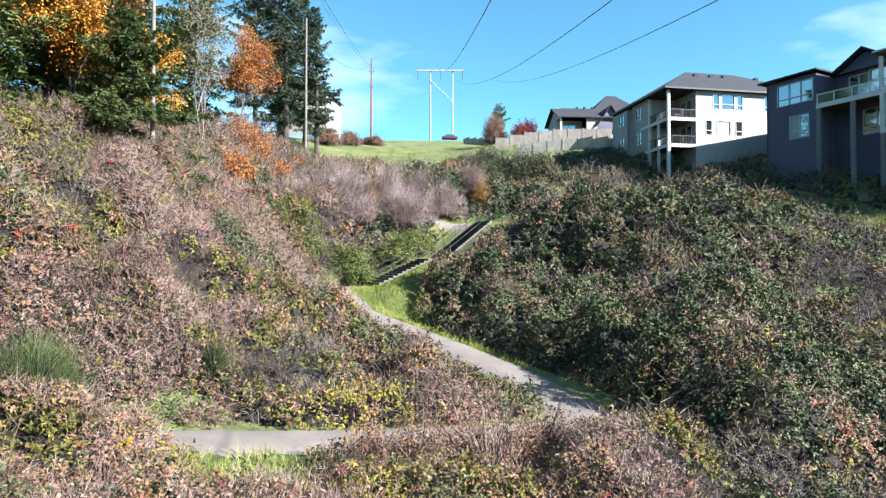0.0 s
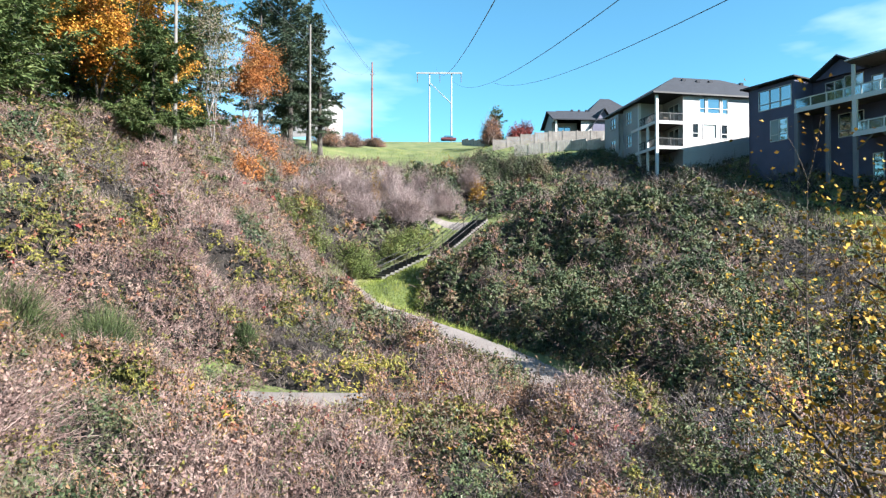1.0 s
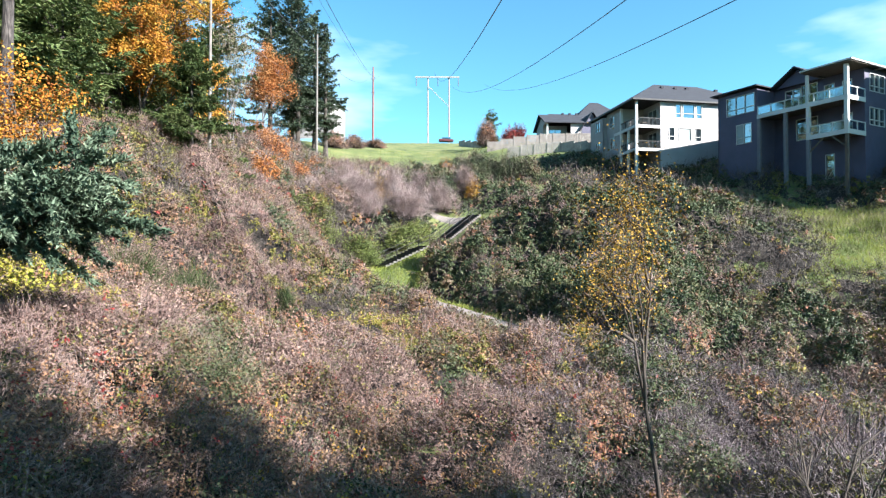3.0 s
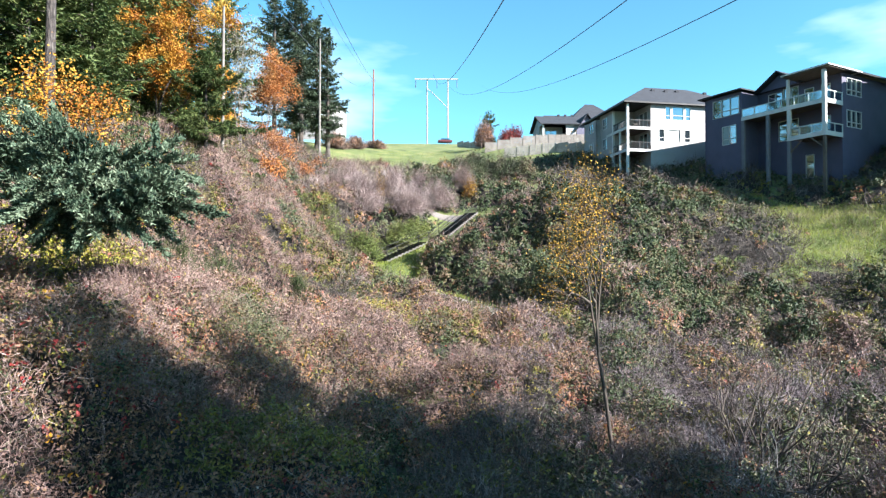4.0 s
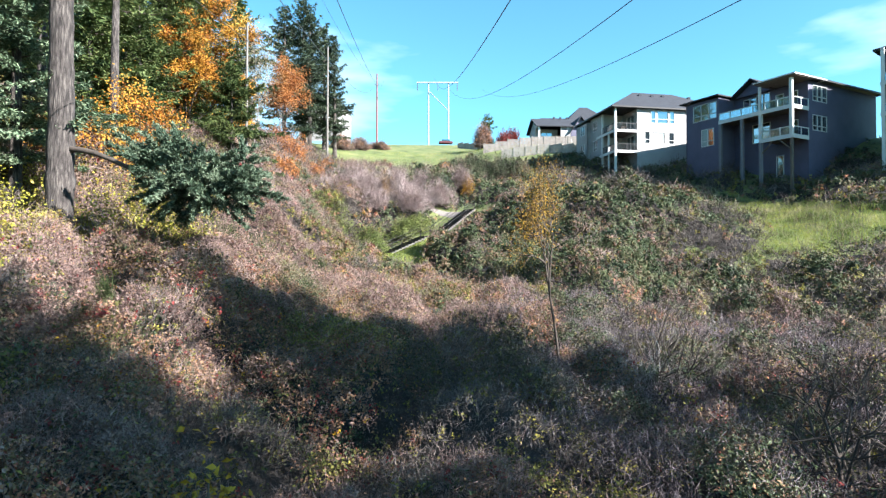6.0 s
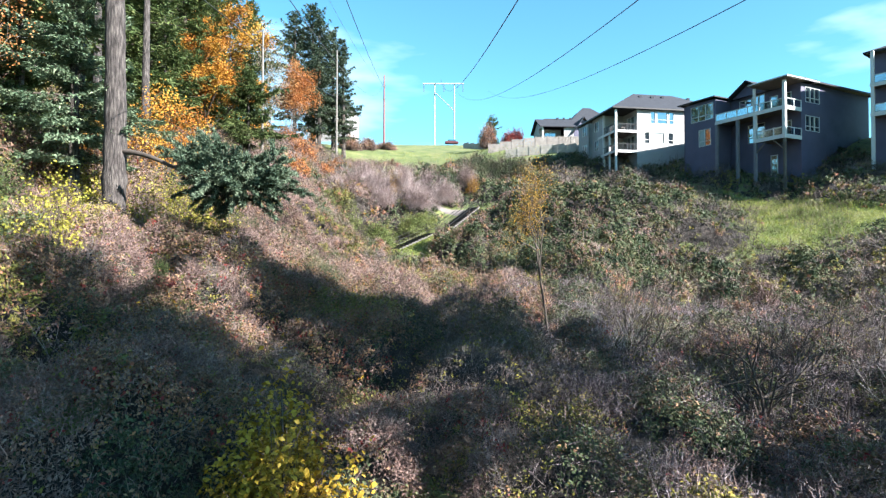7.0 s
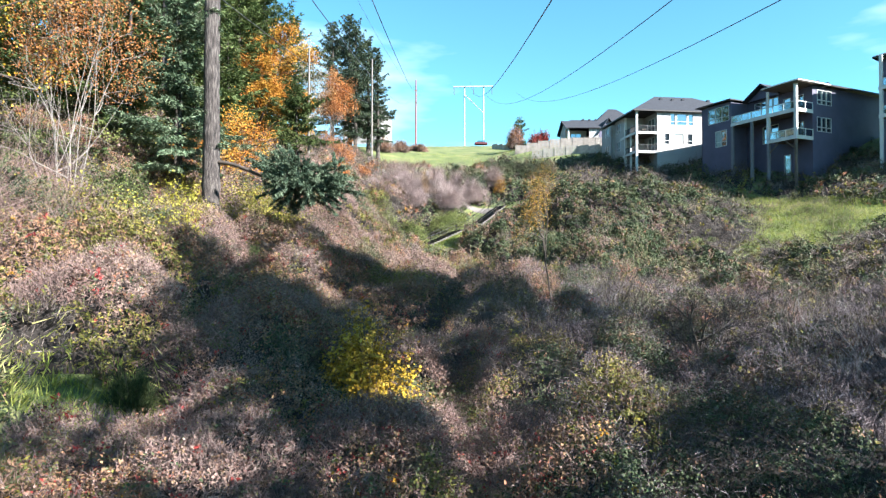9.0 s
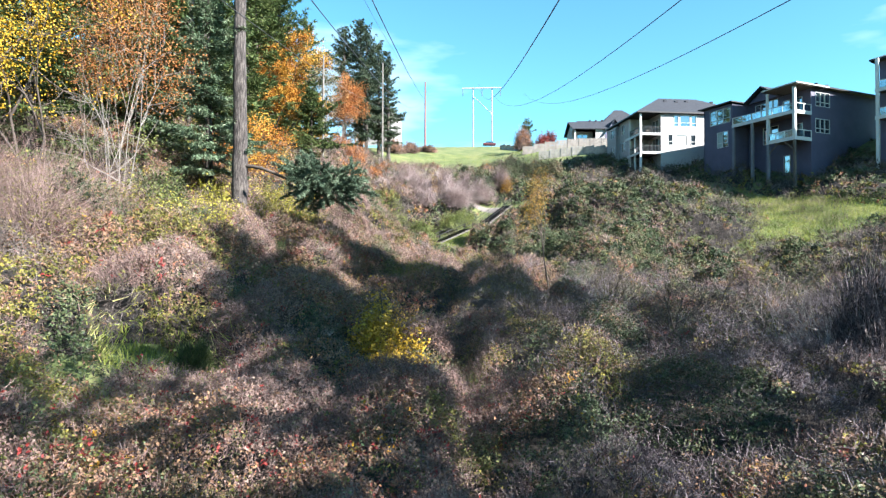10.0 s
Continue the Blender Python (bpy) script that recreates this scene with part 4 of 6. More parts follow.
for k, (tx, ty, sc) in enumerate(((-27, 40, 0.9), (-36, 40, 1.1), (-33, 58, 1.05), (-28, 27, 1.0), (-37, 28, 1.15), (-29, 16, 1.0), (-24, 6, 0.85), (-36, 12, 1.1), (-28, -2, 0.95), (-25, 22, 0.95), (-29.5, 55, 1.0), (-31, 72, 0.9), (-22, -12, 0.8), (-30, -14, 0.95))):
    copy_thing(far_firs, pose(tx, ty, at(tx, ty), 0, 0, 67 * k) @ Matrix.Scale(sc, 4)).matrix_basis = pose(tx, ty, at(tx, ty), 0, 0, 67 * k) @ Matrix.Scale(sc, 4)
for tx, ty, ts in ((-19.1, 16.6, 11), (-20.8, 14.2, 12), (-22.3, 15.0, 13)):
    conifer(tx, ty, at(tx, ty), 25, 2.2, ts, "straight bare-trunked fir in the wood", bare=0.62, girth=0.26, bark=M_GREYBARK, spray=0.35, per=24)
broadleaf(-16.0, 11.0, at(-16.0, 11.0), 5.8, 3.0, 14, "low vine maple in bright orange leaf", M_MAPLE, 11000, 0.115, stems=4, girth=0.06, low=0.2, clump=0.4)
conifer(-14.6, 2.4, at(-14.6, 2.4), 13.5, 3.1, 15, "blue-green spruce with dense boughs", M_SPRUCE, bare=0.2, spray=0.2, per=170, name="spruce_tree", gap=0.34)
broadleaf(-15.2, -5.0, at(-15.2, -5), 13.0, 2.8, 16, "many-stemmed alder with thin orange leaves on top", M_RUST, 10000, 0.085, M_PALEBARK, 7, 0.05, name="alder_tree", low=0.52, clump=0.36, depth=4)
broadleaf(-17.6, -7.0, at(-17.6, -7.0), 10.5, 3.2, 17, "maple in yellow autumn leaf at the edge of the wood", M_YELLOW, 6500, 0.09, stems=2, girth=0.12, low=0.45, clump=0.4)
conifer(-20.5, -3.5, at(-20.5, -3.5), 17, 4.0, 18, "dark green fir at the edge of the wood", bare=0.1, spray=0.3, per=60)

for bx, by, bh, br, bs in ((-15.4, -9.4, 4.0, 2.2, 171), (-14.0, -11.6, 3.6, 2.0, 172), (-16.6, -12.4, 4.2, 2.4, 173), (-13.4, -7.6, 3.4, 1.6, 174), (-16.8, -6.4, 4.4, 2.2, 175)):
    bush(bx, by, bh, br, bs, "tangle of grey bare twigs with a few yellow leaves", M_OLIVE, 4500, 0.065, M_TWIG, 6500, "thicket", 0.006, 0.5)
for bx, by, bh, br, bs in ((-14.0, -4.0, 3.8, 1.3, 176), (-15.6, -1.6, 3.4, 1.5, 177)):
    bush(bx, by, bh, br, bs, "dense dark green shrub under the alder", M_BROOM, 7000, 0.09, M_BROOM, 800, "shrub", 0.01)

small_fir = conifer(-24.0, 27.0, at(-24.0, 27.0), 14, 4.0, 19, "half-grown dark green fir inside the wood", spray=0.4, per=48, bare=0.03, gap=0.5)
tagged(small_fir, group="half-grown firs of the wood")
for k, (tx, ty, sc) in enumerate(((-26.5, 33.5, 1.05), (-22.6, 20.0, 0.9), (-30, 36, 1.2), (-21.4, 24.0, 0.75), (-27.5, 45.5, 1.2), (-19.5, 6.0, 0.95))):
    copy_thing(small_fir, pose(0, 0, 0)).matrix_basis = pose(tx, ty, at(tx, ty), 0, 0, 75 * k) @ Matrix.Scale(sc, 4)

# the great fir with one low bough
gz = at(-12.4, 1.3)
gf = thing("great_fir", -12.4, 1.3, gz, 0, "massive grey-brown fir trunk with one low bough", "tree")
tb = Tubes(18)
zs = np.linspace(0, 24, 60)
tb.add(np.stack([0.05 * np.sin(zs * 0.4), 0.006 * zs, zs], 1), 0.45 * (1 - zs / 40) * (1 + 0.3 * np.exp(-zs / 0.5)) + 0.014 * np.sin(zs * 5) + 0.012 * rng.normal(size=60))
mesh_part("trunk", tb.mesh("trunk"), M_GREYBARK, gf)
tb = Tubes(7)
u = np.linspace(0, 1, 8)[:, None]
mid = np.array([5.0, -0.9, 11.8 - gz])
limb = np.array([0.2, 0, 12.75 - gz]) * (1 - u) + (mid + np.array([-0.9, 0, -0.1])) * u + np.array([0, 0, 0.12]) * np.sin(u * 6)
tb.add(limb, np.linspace(0.11, 0.05, 8))
mesh_part("bough", tb.mesh("bough"), M_DARKBARK, gf, "long dead-looking low bough")
r = np.random.default_rng(77)
P, N, A = [], [], []
lobes = r.uniform(-1, 1, size=(12, 3)) * np.array([1.15, 0.6, 0.75])
tb = Tubes(4)
for k in range(290):
    o = r.normal(size=3)
    o = o / np.linalg.norm(o) * r.random() ** 0.5 * np.array([1.15, 0.85, 0.7]) + lobes[k % len(lobes)]
    d = unit(np.array([o * np.array([1.0, 1.1, 0.9]) + np.array([0, 0, 0.25]) + 0.4 * r.normal(size=3)]))[0]
    L = r.uniform(0.3, 0.85)
    u = np.linspace(0, 1, 5)
    pts = mid + o + d * L * u[:, None] + np.array([0, 0, -0.06]) * (u ** 2)[:, None]
    tb.add(pts, 0.014 * (1.1 - u))
    m = int(330 * L)
    t = r.uniform(0.0, 1.0, m)
    q = np.stack([np.interp(t, u, pts[:, c]) for c in range(3)], 1)
    P.append(q + r.normal(size=(m, 3)) * 0.04)
    N.append(np.array([0, 0, 1.0]) + 0.6 * r.normal(size=(m, 3)))
    A.append(d + r.normal(size=(m, 3)) * 0.75 + np.array([0, 0, 0.25]))
tagged(mesh_part("branchwork", tb.mesh("branchwork"), M_DARKBARK, gf), kind="stuff")
v, f = needle_arrays(np.concatenate(P), np.concatenate(A), np.concatenate(N), 0.13, 0.045)
mesh_part("foliage", mesh_np("foliage", v, f), M_BOUGH, gf, "dense dark blue-green needles")

# the small yellow tree by the walk, bushes and shrubs
broadleaf(4.4, 1.6, at(4.4, 1.6), 8.1, 1.75, 22, "slender young tree with sparse yellow-orange leaves", M_YOUNG, 3600, 0.046, M_DARKBARK, 1, 0.15, name="young_tree", low=0.5, clump=0.22, depth=5)
for bx, by, bh, br, bs in ((-8.5, 57.5, 3.8, 3.0, 31), (-4.2, 59.0, 4.2, 3.0, 32), (0.2, 62.0, 4.4, 2.8, 33), (-12, 60, 4.6, 3.4, 34), (-7.0, 63.0, 5.0, 3.4, 35), (-2.2, 65.5, 5.0, 3.0, 36), (2.6, 66.5, 4.2, 2.6, 37), (-14.5, 56.5, 3.2, 2.6, 28), (-11.5, 65.5, 4.6, 3.2, 29)):
    bush(bx, by, bh, br, bs, "bare pale mauve-grey thicket with fine twigs", M_PINK, 4200, 0.1, M_HAZE, 11000, "thicket", 0.012, 0.18)
for bx, by, bz, br, bs in ((-6.6, 60.2, 5.4, 1.2, 22), (-12.8, 54.6, 3.4, 1.2, 23), (4.0, 63.6, 3.4, 1.0, 24)):
    bush(bx, by, bz, br, bs, "small golden-leaved shrub in the bare thicket", M_GOLD, 1800, 0.13, M_HAZE, 300, "shrub", 0.015)
for bx, by, bh, br, bs in ((-17.2, 58, 3.2, 2.4, 38), (-20.0, 62, 4.6, 3.0, 39), (-21.5, 66.5, 6.0, 3.2, 40), (-16.6, 63.0, 3.0, 2.2, 26), (-19.0, 54, 3.4, 2.2, 27), (-24.0, 66.0, 5.5, 2.6, 25)):
    bush(bx, by, bh, br, bs, "shrub in orange autumn leaf below the maple", M_ORANGE, 3200, 0.2, M_TWIG, 1500, "shrub", 0.018)
for bx, by, bh, br, bs in ((4.6, 71.5, 4.6, 3.2, 41), (8.2, 70.5, 4.8, 3.4, 42), (11.6, 70, 3.6, 2.8, 43), (6.4, 68.4, 3.4, 2.6, 40)):
    bush(bx, by, bh, br, bs, "dense dark green shrub on the upper bank", M_BRAMBLE, 8000, 0.17, M_GREYTWIG, 3000, "shrub", 0.016)
bush(1.4, 71.5, 4.4, 2.8, 141, "tan and orange autumn shrub on the upper bank", M_MAPLE, 3000, 0.15, M_TWIG, 4500, "shrub", 0.016)
for bx, by, bh, br, bs in ((-5.0, 54.2, 3.0, 2.4, 44), (-8.2, 52.3, 3.2, 2.6, 45), (-2.4, 56.4, 2.6, 1.9, 46), (-11.0, 50.8, 3.2, 2.6, 47), (-13.6, 52.0, 3.0, 2.4, 48), (-7.4, 51.2, 2.2, 1.8, 49)):
    bush(bx, by, bh, br, bs, "leafy green shrub beside the stairs", M_LEAFGREEN, 6500, 0.15, M_GREYTWIG, 600, "shrub", 0.02)
for bx, by, bh, br, bs in ((-5.2, 8.4, 2.7, 2.4, 56), (-8.8, 7.0, 2.5, 2.6, 57), (-3.0, 6.4, 2.0, 1.9, 58), (-12.5, 12.2, 2.4, 2.0, 59)):
    bush(bx, by, bh, br, bs, "pinkish brown shrub of fine twigs and withered leaves", M_PINK, 5000, 0.085, M_TWIG, 6500, "shrub", 0.008)
for bx, by, bh, br, bs in ((-1.7, 14.2, 2.4, 1.1, 90), (-0.6, 14.5, 2.7, 1.5, 91), (1.2, 15.1, 2.7, 1.5, 92), (2.7, 16.0, 2.3, 1.3, 93)):
    bush(bx, by, bh, br, bs, "russet shrub beside the footpath", M_RUSSET, 3600, 0.075, M_TWIG, 1400, "shrub", 0.01)
for bx, by, bh, br, bs in ((-9.5, 13.6, 3.2, 1.7, 94), (-11.6, 12.4, 2.6, 1.5, 95), (-10.8, 15.6, 3.0, 1.5, 99), (-6.7, -14.6, 1.3, 0.5, 96), (-8.6, -2.0, 1.7, 0.7, 97), (-7.6, 19.5, 1.8, 0.9, 98)):
    bush(bx, by, bh, br, bs, "wispy green broom bush", M_BROOM, 0, 0.1, M_BROOM, 6500, "broom_bush", 0.009)
bush(-1.95, -12.5, 3.4, 1.35, 51, "golden-leaved shrub in the brambles", M_OCHRE, 7000, 0.1, M_TWIG, 600, "shrub")
for bx, by, bh, br, bs in ((6.5, -2.5, 2.2, 2.2, 52), (9.5, 0.5, 2.3, 2.4, 53), (13.5, -6.5, 3.2, 2.2, 54), (15.5, -3.5, 2.8, 2.3, 55)):
    bush(bx, by, bh, br, bs, "bare dark-twigged shrub in the hollow", M_OLIVE, 500, 0.08, M_SHADETWIG, 7000, "shrub")

for bx, by, bh, br, bs in ((7.0, 0.0, 4.2, 2.8, 81), (10.5, -3.0, 4.0, 2.6, 82), (8.2, -7.0, 3.6, 2.4, 83), (14.5, -1.0, 4.4, 2.8, 84), (12.8, -9.5, 4.4, 2.4, 85), (17.5, 6.0, 4.2, 2.8, 86)):
    broadleaf(bx, by, at(bx, by), bh, br, bs, "leafless dark-branched shrub in the hollow", M_OLIVE, 200, 0.07, M_DARKBARK, 6, 0.05, name="bare_shrub", low=0.3, clump=0.15, depth=4, category="shrub")
for bx, by, bh, br, bs in ((11.6, -12.6, 5.4, 2.0, 71), (13.6, -10.6, 5.6, 2.2, 72), (11.0, 5.0, 3.4, 2.2, 73), (15.0, 4.0, 3.6, 2.4, 74)):
    bush(bx, by, bh, br, bs, "tall dark thicket of bare twigs in the hollow", M_OLIVE, 300, 0.07, M_SHADETWIG, 9000, "thicket", 0.011, 0.22)
for bx, by, bh, br, bs in ((10.2, -13.6, 2.6, 1.3, 78), (11.8, -9.2, 2.6, 1.4, 79), (7.6, -11.2, 2.2, 1.2, 80)):
    bush(bx, by, bh, br, bs, "pale bare branches of a dead shrub", M_HAZE, 0, 0.07, M_HAZE, 900, "dead_shrub", 0.012, 0.4)
for bx, by, bh, br, bs in ((9.6, -9.8, 3.2, 1.6, 75), (6.4, -5.4, 3.0, 1.5, 76), (10.2, 1.8, 3.2, 1.7, 77)):
    bush(bx, by, bh, br, bs, "loose yellow-green shrub in the hollow", M_OLIVE, 1500, 0.09, M_GREYTWIG, 900, "shrub", 0.01, 0.25)
for bx, by, bh, br, bs in ((-6.8, -9.5, 2.2, 1.4, 87), (-9.5, -6.0, 2.6, 1.6, 88), (-3.5, 1.0, 2.2, 1.4, 89)):
    broadleaf(bx, by, at(bx, by), bh, br, bs, "pale bare whippy shrub among the brambles", M_PINK, 300, 0.07, M_PALEBARK, 6, 0.016, name="bare_shrub", low=0.3, clump=0.12, depth=3, category="shrub")
for bx, by, bh, br, bs in ((9.8, -13.4, 3.6, 1.9, 161), (7.4, -10.6, 2.8, 1.6, 162), (11.6, -10.0, 3.8, 2.0, 163), (5.6, -1.6, 3.2, 1.8, 164), (12.6, -5.6, 3.8, 2.0, 165)):
    broadleaf(bx, by, at(bx, by), bh, br, bs, "leafless shrub with pale grey twigs in the hollow", M_HAZE, 0, 0.07, M_PALETWIG, 8, 0.016, name="bare_shrub", depth=4, category="shrub")

# ---- poles and wires ----


def wooden_pole(x, y, z0, z1, r0, mat, label, arms=()):
    ob = thing("utility_pole", x, y, z0, 0, label, "utility pole")
    tb = Tubes(10)
    zs = np.linspace(0, z1 - z0, 6)
    tb.add(np.stack([0 * zs, 0 * zs, zs], 1), r0 * (1 - 0.4 * zs / zs[-1]))
    mesh_part("shaft", tb.mesh("shaft"), mat, ob)
    for az, half in arms:
        part("crossarm", box(-half, half, -0.17, -0.05, az - z0 - 0.07, az - z0 + 0.07), M_POLE, ob)
        for s in (-0.9, 0.9):
            part("insulator", box(s * half - 0.06, s * half + 0.06, -0.17, -0.05, az - z0 + 0.07, az - z0 + 0.3), M_WIRE, ob)
    return ob


wooden_pole(-17.4, 35.2, at(-17.4, 35.2), 30.7, 0.15, M_POLE, "tall weathered grey utility pole at the wood's edge")
wooden_pole(-18.7, 80.0, at(-18.7, 80), 45.0, 0.2, M_POLE, "weathered grey utility pole before the firs")
wooden_pole(-15.9, 130.0, at(-15.9, 130), 56.5, 0.27, M_RUSTPOLE, "reddish brown utility pole on the crest", ((53.6, 0.45), (50.2, 0.3)))
hf = thing("power_pylon", 0, 149, 0, 0, "pale two-legged power pylon with a crossarm", "pylon")
for lx in (-3.3, 2.4):
    tb = Tubes(10)
    zs = np.linspace(40.5, 60.2, 6)
    tb.add(np.stack([0 * zs + lx, 0 * zs, zs], 1), np.linspace(0.26, 0.18, 6))
    mesh_part("leg", tb.mesh("leg"), M_PALEPOLE, hf)
part("crossarm", box(-6.7, 5.2, -0.45, -0.15, 59.85, 60.2), M_PALEPOLE, hf)
tb = Tubes(6)
tb.add(np.array([(-3.2, -0.4, 57.5), (2.4, -0.4, 52)]), [0.11, 0.11])
mesh_part("brace", tb.mesh("brace"), M_PALEPOLE, hf, "dark diagonal brace")
for ix in (-6.4, -0.6, 4.9):
    tb = Tubes(6)
    tb.add(np.array([(ix, -0.3, 59.8), (ix, -0.3, 57.6)]), [0.1, 0.1])
    mesh_part("insulator", tb.mesh("insulator"), M_WIRE, hf)


def cable(a, b, sag, r, label):
    n = 48
    u = np.linspace(0, 1, n)
    a, b = np.array(a, float), np.array(b, float)
    p = a + (b - a) * u[:, None]
    p[:, 2] -= 4 * sag * u * (1 - u)
    tb = Tubes(5)
    tb.add(p, np.full(n, r))
    return tagged(mesh_part("power_line", tb.mesh("power_line"), M_WIRE), label, "power line", "power lines")


cable((-1.6, 148.7, 61.4), (4.78, -60, 8.3), 6.77, 0.024, "dark overhead conductor hanging to the pylon")
cable((2.8, 148.7, 57.9), (11.82, -60, 12.7), 7.54, 0.024, "dark overhead conductor hanging to the pylon")
cable((11.95, 148.7, 58.1), (13.61, -60, 10.9), 6.63, 0.024, "dark overhead conductor running up over the crest")
cable((-17.2, 80, 36.4), (-0.69, -60, 6.5), 1.88, 0.014, "thin pale service cable along the wood")
cable((-15.8, 130, 56.4), (1.35, -60, 6.5), 6.9, 0.011, "thin overhead cable to the pole on the crest")
cable((-15.1, 130, 53.7), (-5.5, -60, 21.9), 5.4, 0.014, "thin overhead cable to the pole on the crest")
cable((-14.2, 130, 54.8), (2.5, -60, 4.2), 3.97, 0.011, "thin overhead cable to the pole on the crest")

# understory along the edge of the wood
edge = np.random.default_rng(19)
for k in range(46):
    by = -24 + 1.55 * k + edge.uniform(-0.7, 0.7)
    bx = np.interp(by, (-24, -10, 0, 10, 20, 34, 48), (-16, -14.5, -14.5, -15.5, -17.5, -20.5, -20)) - edge.uniform(0, 5)
    tone = edge.integers(0, 4)
    bush(bx, by, edge.uniform(2.0, 3.8), edge.uniform(1.3, 2.4), 300 + k,
         ("tangled shrub with yellow-green leaves at the wood's edge", "russet shrub at the wood's edge", "bare grey-twigged shrub at the wood's edge", "dark green leafy shrub at the wood's edge")[tone],
         (M_OLIVE, M_RUSSET, M_OLIVE, M_LEAFGREEN)[tone], (2600, 2000, 600, 2400)[tone], 0.14, (M_TWIG, M_TWIG, M_GREYTWIG, M_GREYTWIG)[tone], (900, 1100, 2200, 500)[tone], "shrub", 0.014)

for k, (bx, by) in enumerate(((-13.4, -9.4), (-12.2, -6.6), (-13.4, -4.4), (-11.8, -2.8), (-13.0, -0.8), (-10.6, 1.6), (-10.2, 4.4), (-12.4, 6.0), (-14.6, -7.2), (-14.8, 3.6))):
    bush(bx, by, 2.7 + 0.3 * (k % 3), 1.6 + 0.2 * (k % 2), 400 + k, "yellow-green leafy shrub at the foot of the wood", M_YELLOWGREEN, 4200, 0.10, M_TWIG, 900, "shrub", 0.01)

# trees behind the start of the slope, whose shade falls on the hollow
shade_fir = conifer(14.8, -28.4, at(14.8, -28.4), 19.5, 4.2, 61, "dark fir standing in the hollow", spray=0.5, per=26, bare=0.5, gap=0.85, fill=0.62)
tagged(shade_fir, group="firs of the hollow")
for k, (tx, ty, sc) in enumerate(((20.6, -16.0, 1.08), (23.0, -11.5, 1.0), (15.5, -33.0, 1.05), (16.2, -26.6, 0.62), (18.6, -24.0, 0.62), (22.0, -23.0, 1.1))):
    copy_thing(shade_fir, pose(0, 0, 0)).matrix_basis = pose(tx, ty, at(tx, ty), 0, 0, 50 * k) @ Matrix.Scale(sc, 4)
tall_maple = broadleaf(14.7, -21.9, at(14.7, -21.9), 22.0, 3.6, 62, "tall broad-crowned maple standing in the hollow", M_MAPLE, 6500, 0.28, stems=1, girth=0.2, low=0.64, clump=0.7)
tagged(tall_maple, group="maples of the hollow")
for tx, ty, yaw, sc in ((15.0, -13.6, 80, 0.9), (20.8, -13.0, 200, 1.0), (13.4, -25.2, 310, 0.85)):
    copy_thing(tall_maple, pose(0, 0, 0)).matrix_basis = pose(tx, ty, at(tx, ty), 0, 0, yaw) @ Matrix.Scale(sc, 4)

# ---- stairs ----


def stairs():
    root = thing("stairs", 0, 0, 0, 0, "long outdoor stairs with dark treads and pale concrete edge", "stairs")
    for a, b, n in ((STAIR[0], STAIR[1], 12), (STAIR[2], STAIR[3], 20)):
        d = (b - a) / n
        run = float(np.hypot(d[0], d[1]))
        yaw = math.degrees(math.atan2(d[1], d[0]))
        tread_me = riser_me = None
        for k in range(n):
            p = a + d * k
            if tread_me is None:
                t = part("tread", box(-0.02, run + 0.03, -1.0, 0.94, d[2] - 0.07, d[2]), M_TREAD, root)
                s_ = part("kerb_block", box(-0.02, run + 0.02, -1.07, -1.0, d[2] - 0.2, d[2] + 0.0), M_KERB, root, "pale concrete kerb block")
                rr = part("riser", box(0.0, 0.05, -1.0, 0.94, -0.3, d[2] - 0.07), M_TREAD, root)
                tread_me, side_me, riser_me = t.data, s_.data, rr.data
            else:
                t, s_, rr = new("tread", tread_me), new("kerb_block", side_me), new("riser", riser_me)
                for o in (t, s_, rr):
                    o.parent = root
                s_["label"] = "pale concrete kerb block"
            for o in (t, s_, rr):
                o.matrix_basis = pose(p[0], p[1], p[2], 0, 0, yaw)
        # rails along both sides
        side = np.array([-math.sin(radians(yaw)), math.cos(radians(yaw)), 0])
        for off in (0.95, -0.9):
            for hz in (0.95, 0.5):
                tb = Tubes(6)
                tb.add(np.array([a, b]) + side * off + np.array([0, 0, hz + d[2]]), [0.03, 0.03])
                mesh_part("handrail", tb.mesh("handrail"), M_RAIL, root)
            for u in np.linspace(0.0, 1.0, 5):
                q = a + (b - a) * u + side * off
                tb = Tubes(6)
                tb.add(np.array([q + np.array([0, 0, -0.1]), q + np.array([0, 0, 0.97 + d[2]])]), [0.028, 0.028])
                mesh_part("baluster", tb.mesh("baluster"), M_RAIL, root)
    a, b = STAIR[1], STAIR[2]
    dd = b - a
    ob = part("landing_slab", box(-0.05, float(np.hypot(dd[0], dd[1])) + 0.05, -1.1, 0.95, -0.2, 0.0), M_TREAD, root)
    ob.matrix_basis = pose(a[0], a[1], a[2], 0, 0, math.degrees(math.atan2(dd[1], dd[0])))


stairs()

# ---- houses ----


def wall_panel(root, axis, plane, a0, a1, z0, z1, holes, mat, thick=0.22, name="wall", inward=1):
    """A wall in the plane y = plane (axis x) or x = plane (axis y), with real openings; holes: (a0, a1, z0, z1)."""
    us = sorted({a0, a1, *[h[0] for h in holes], *[h[1] for h in holes]})
    zs = sorted({z0, z1, *[h[2] for h in holes], *[h[3] for h in holes]})
    return part(name, pierced(axis, plane, plane + inward * thick, us, zs, holes), mat, root)


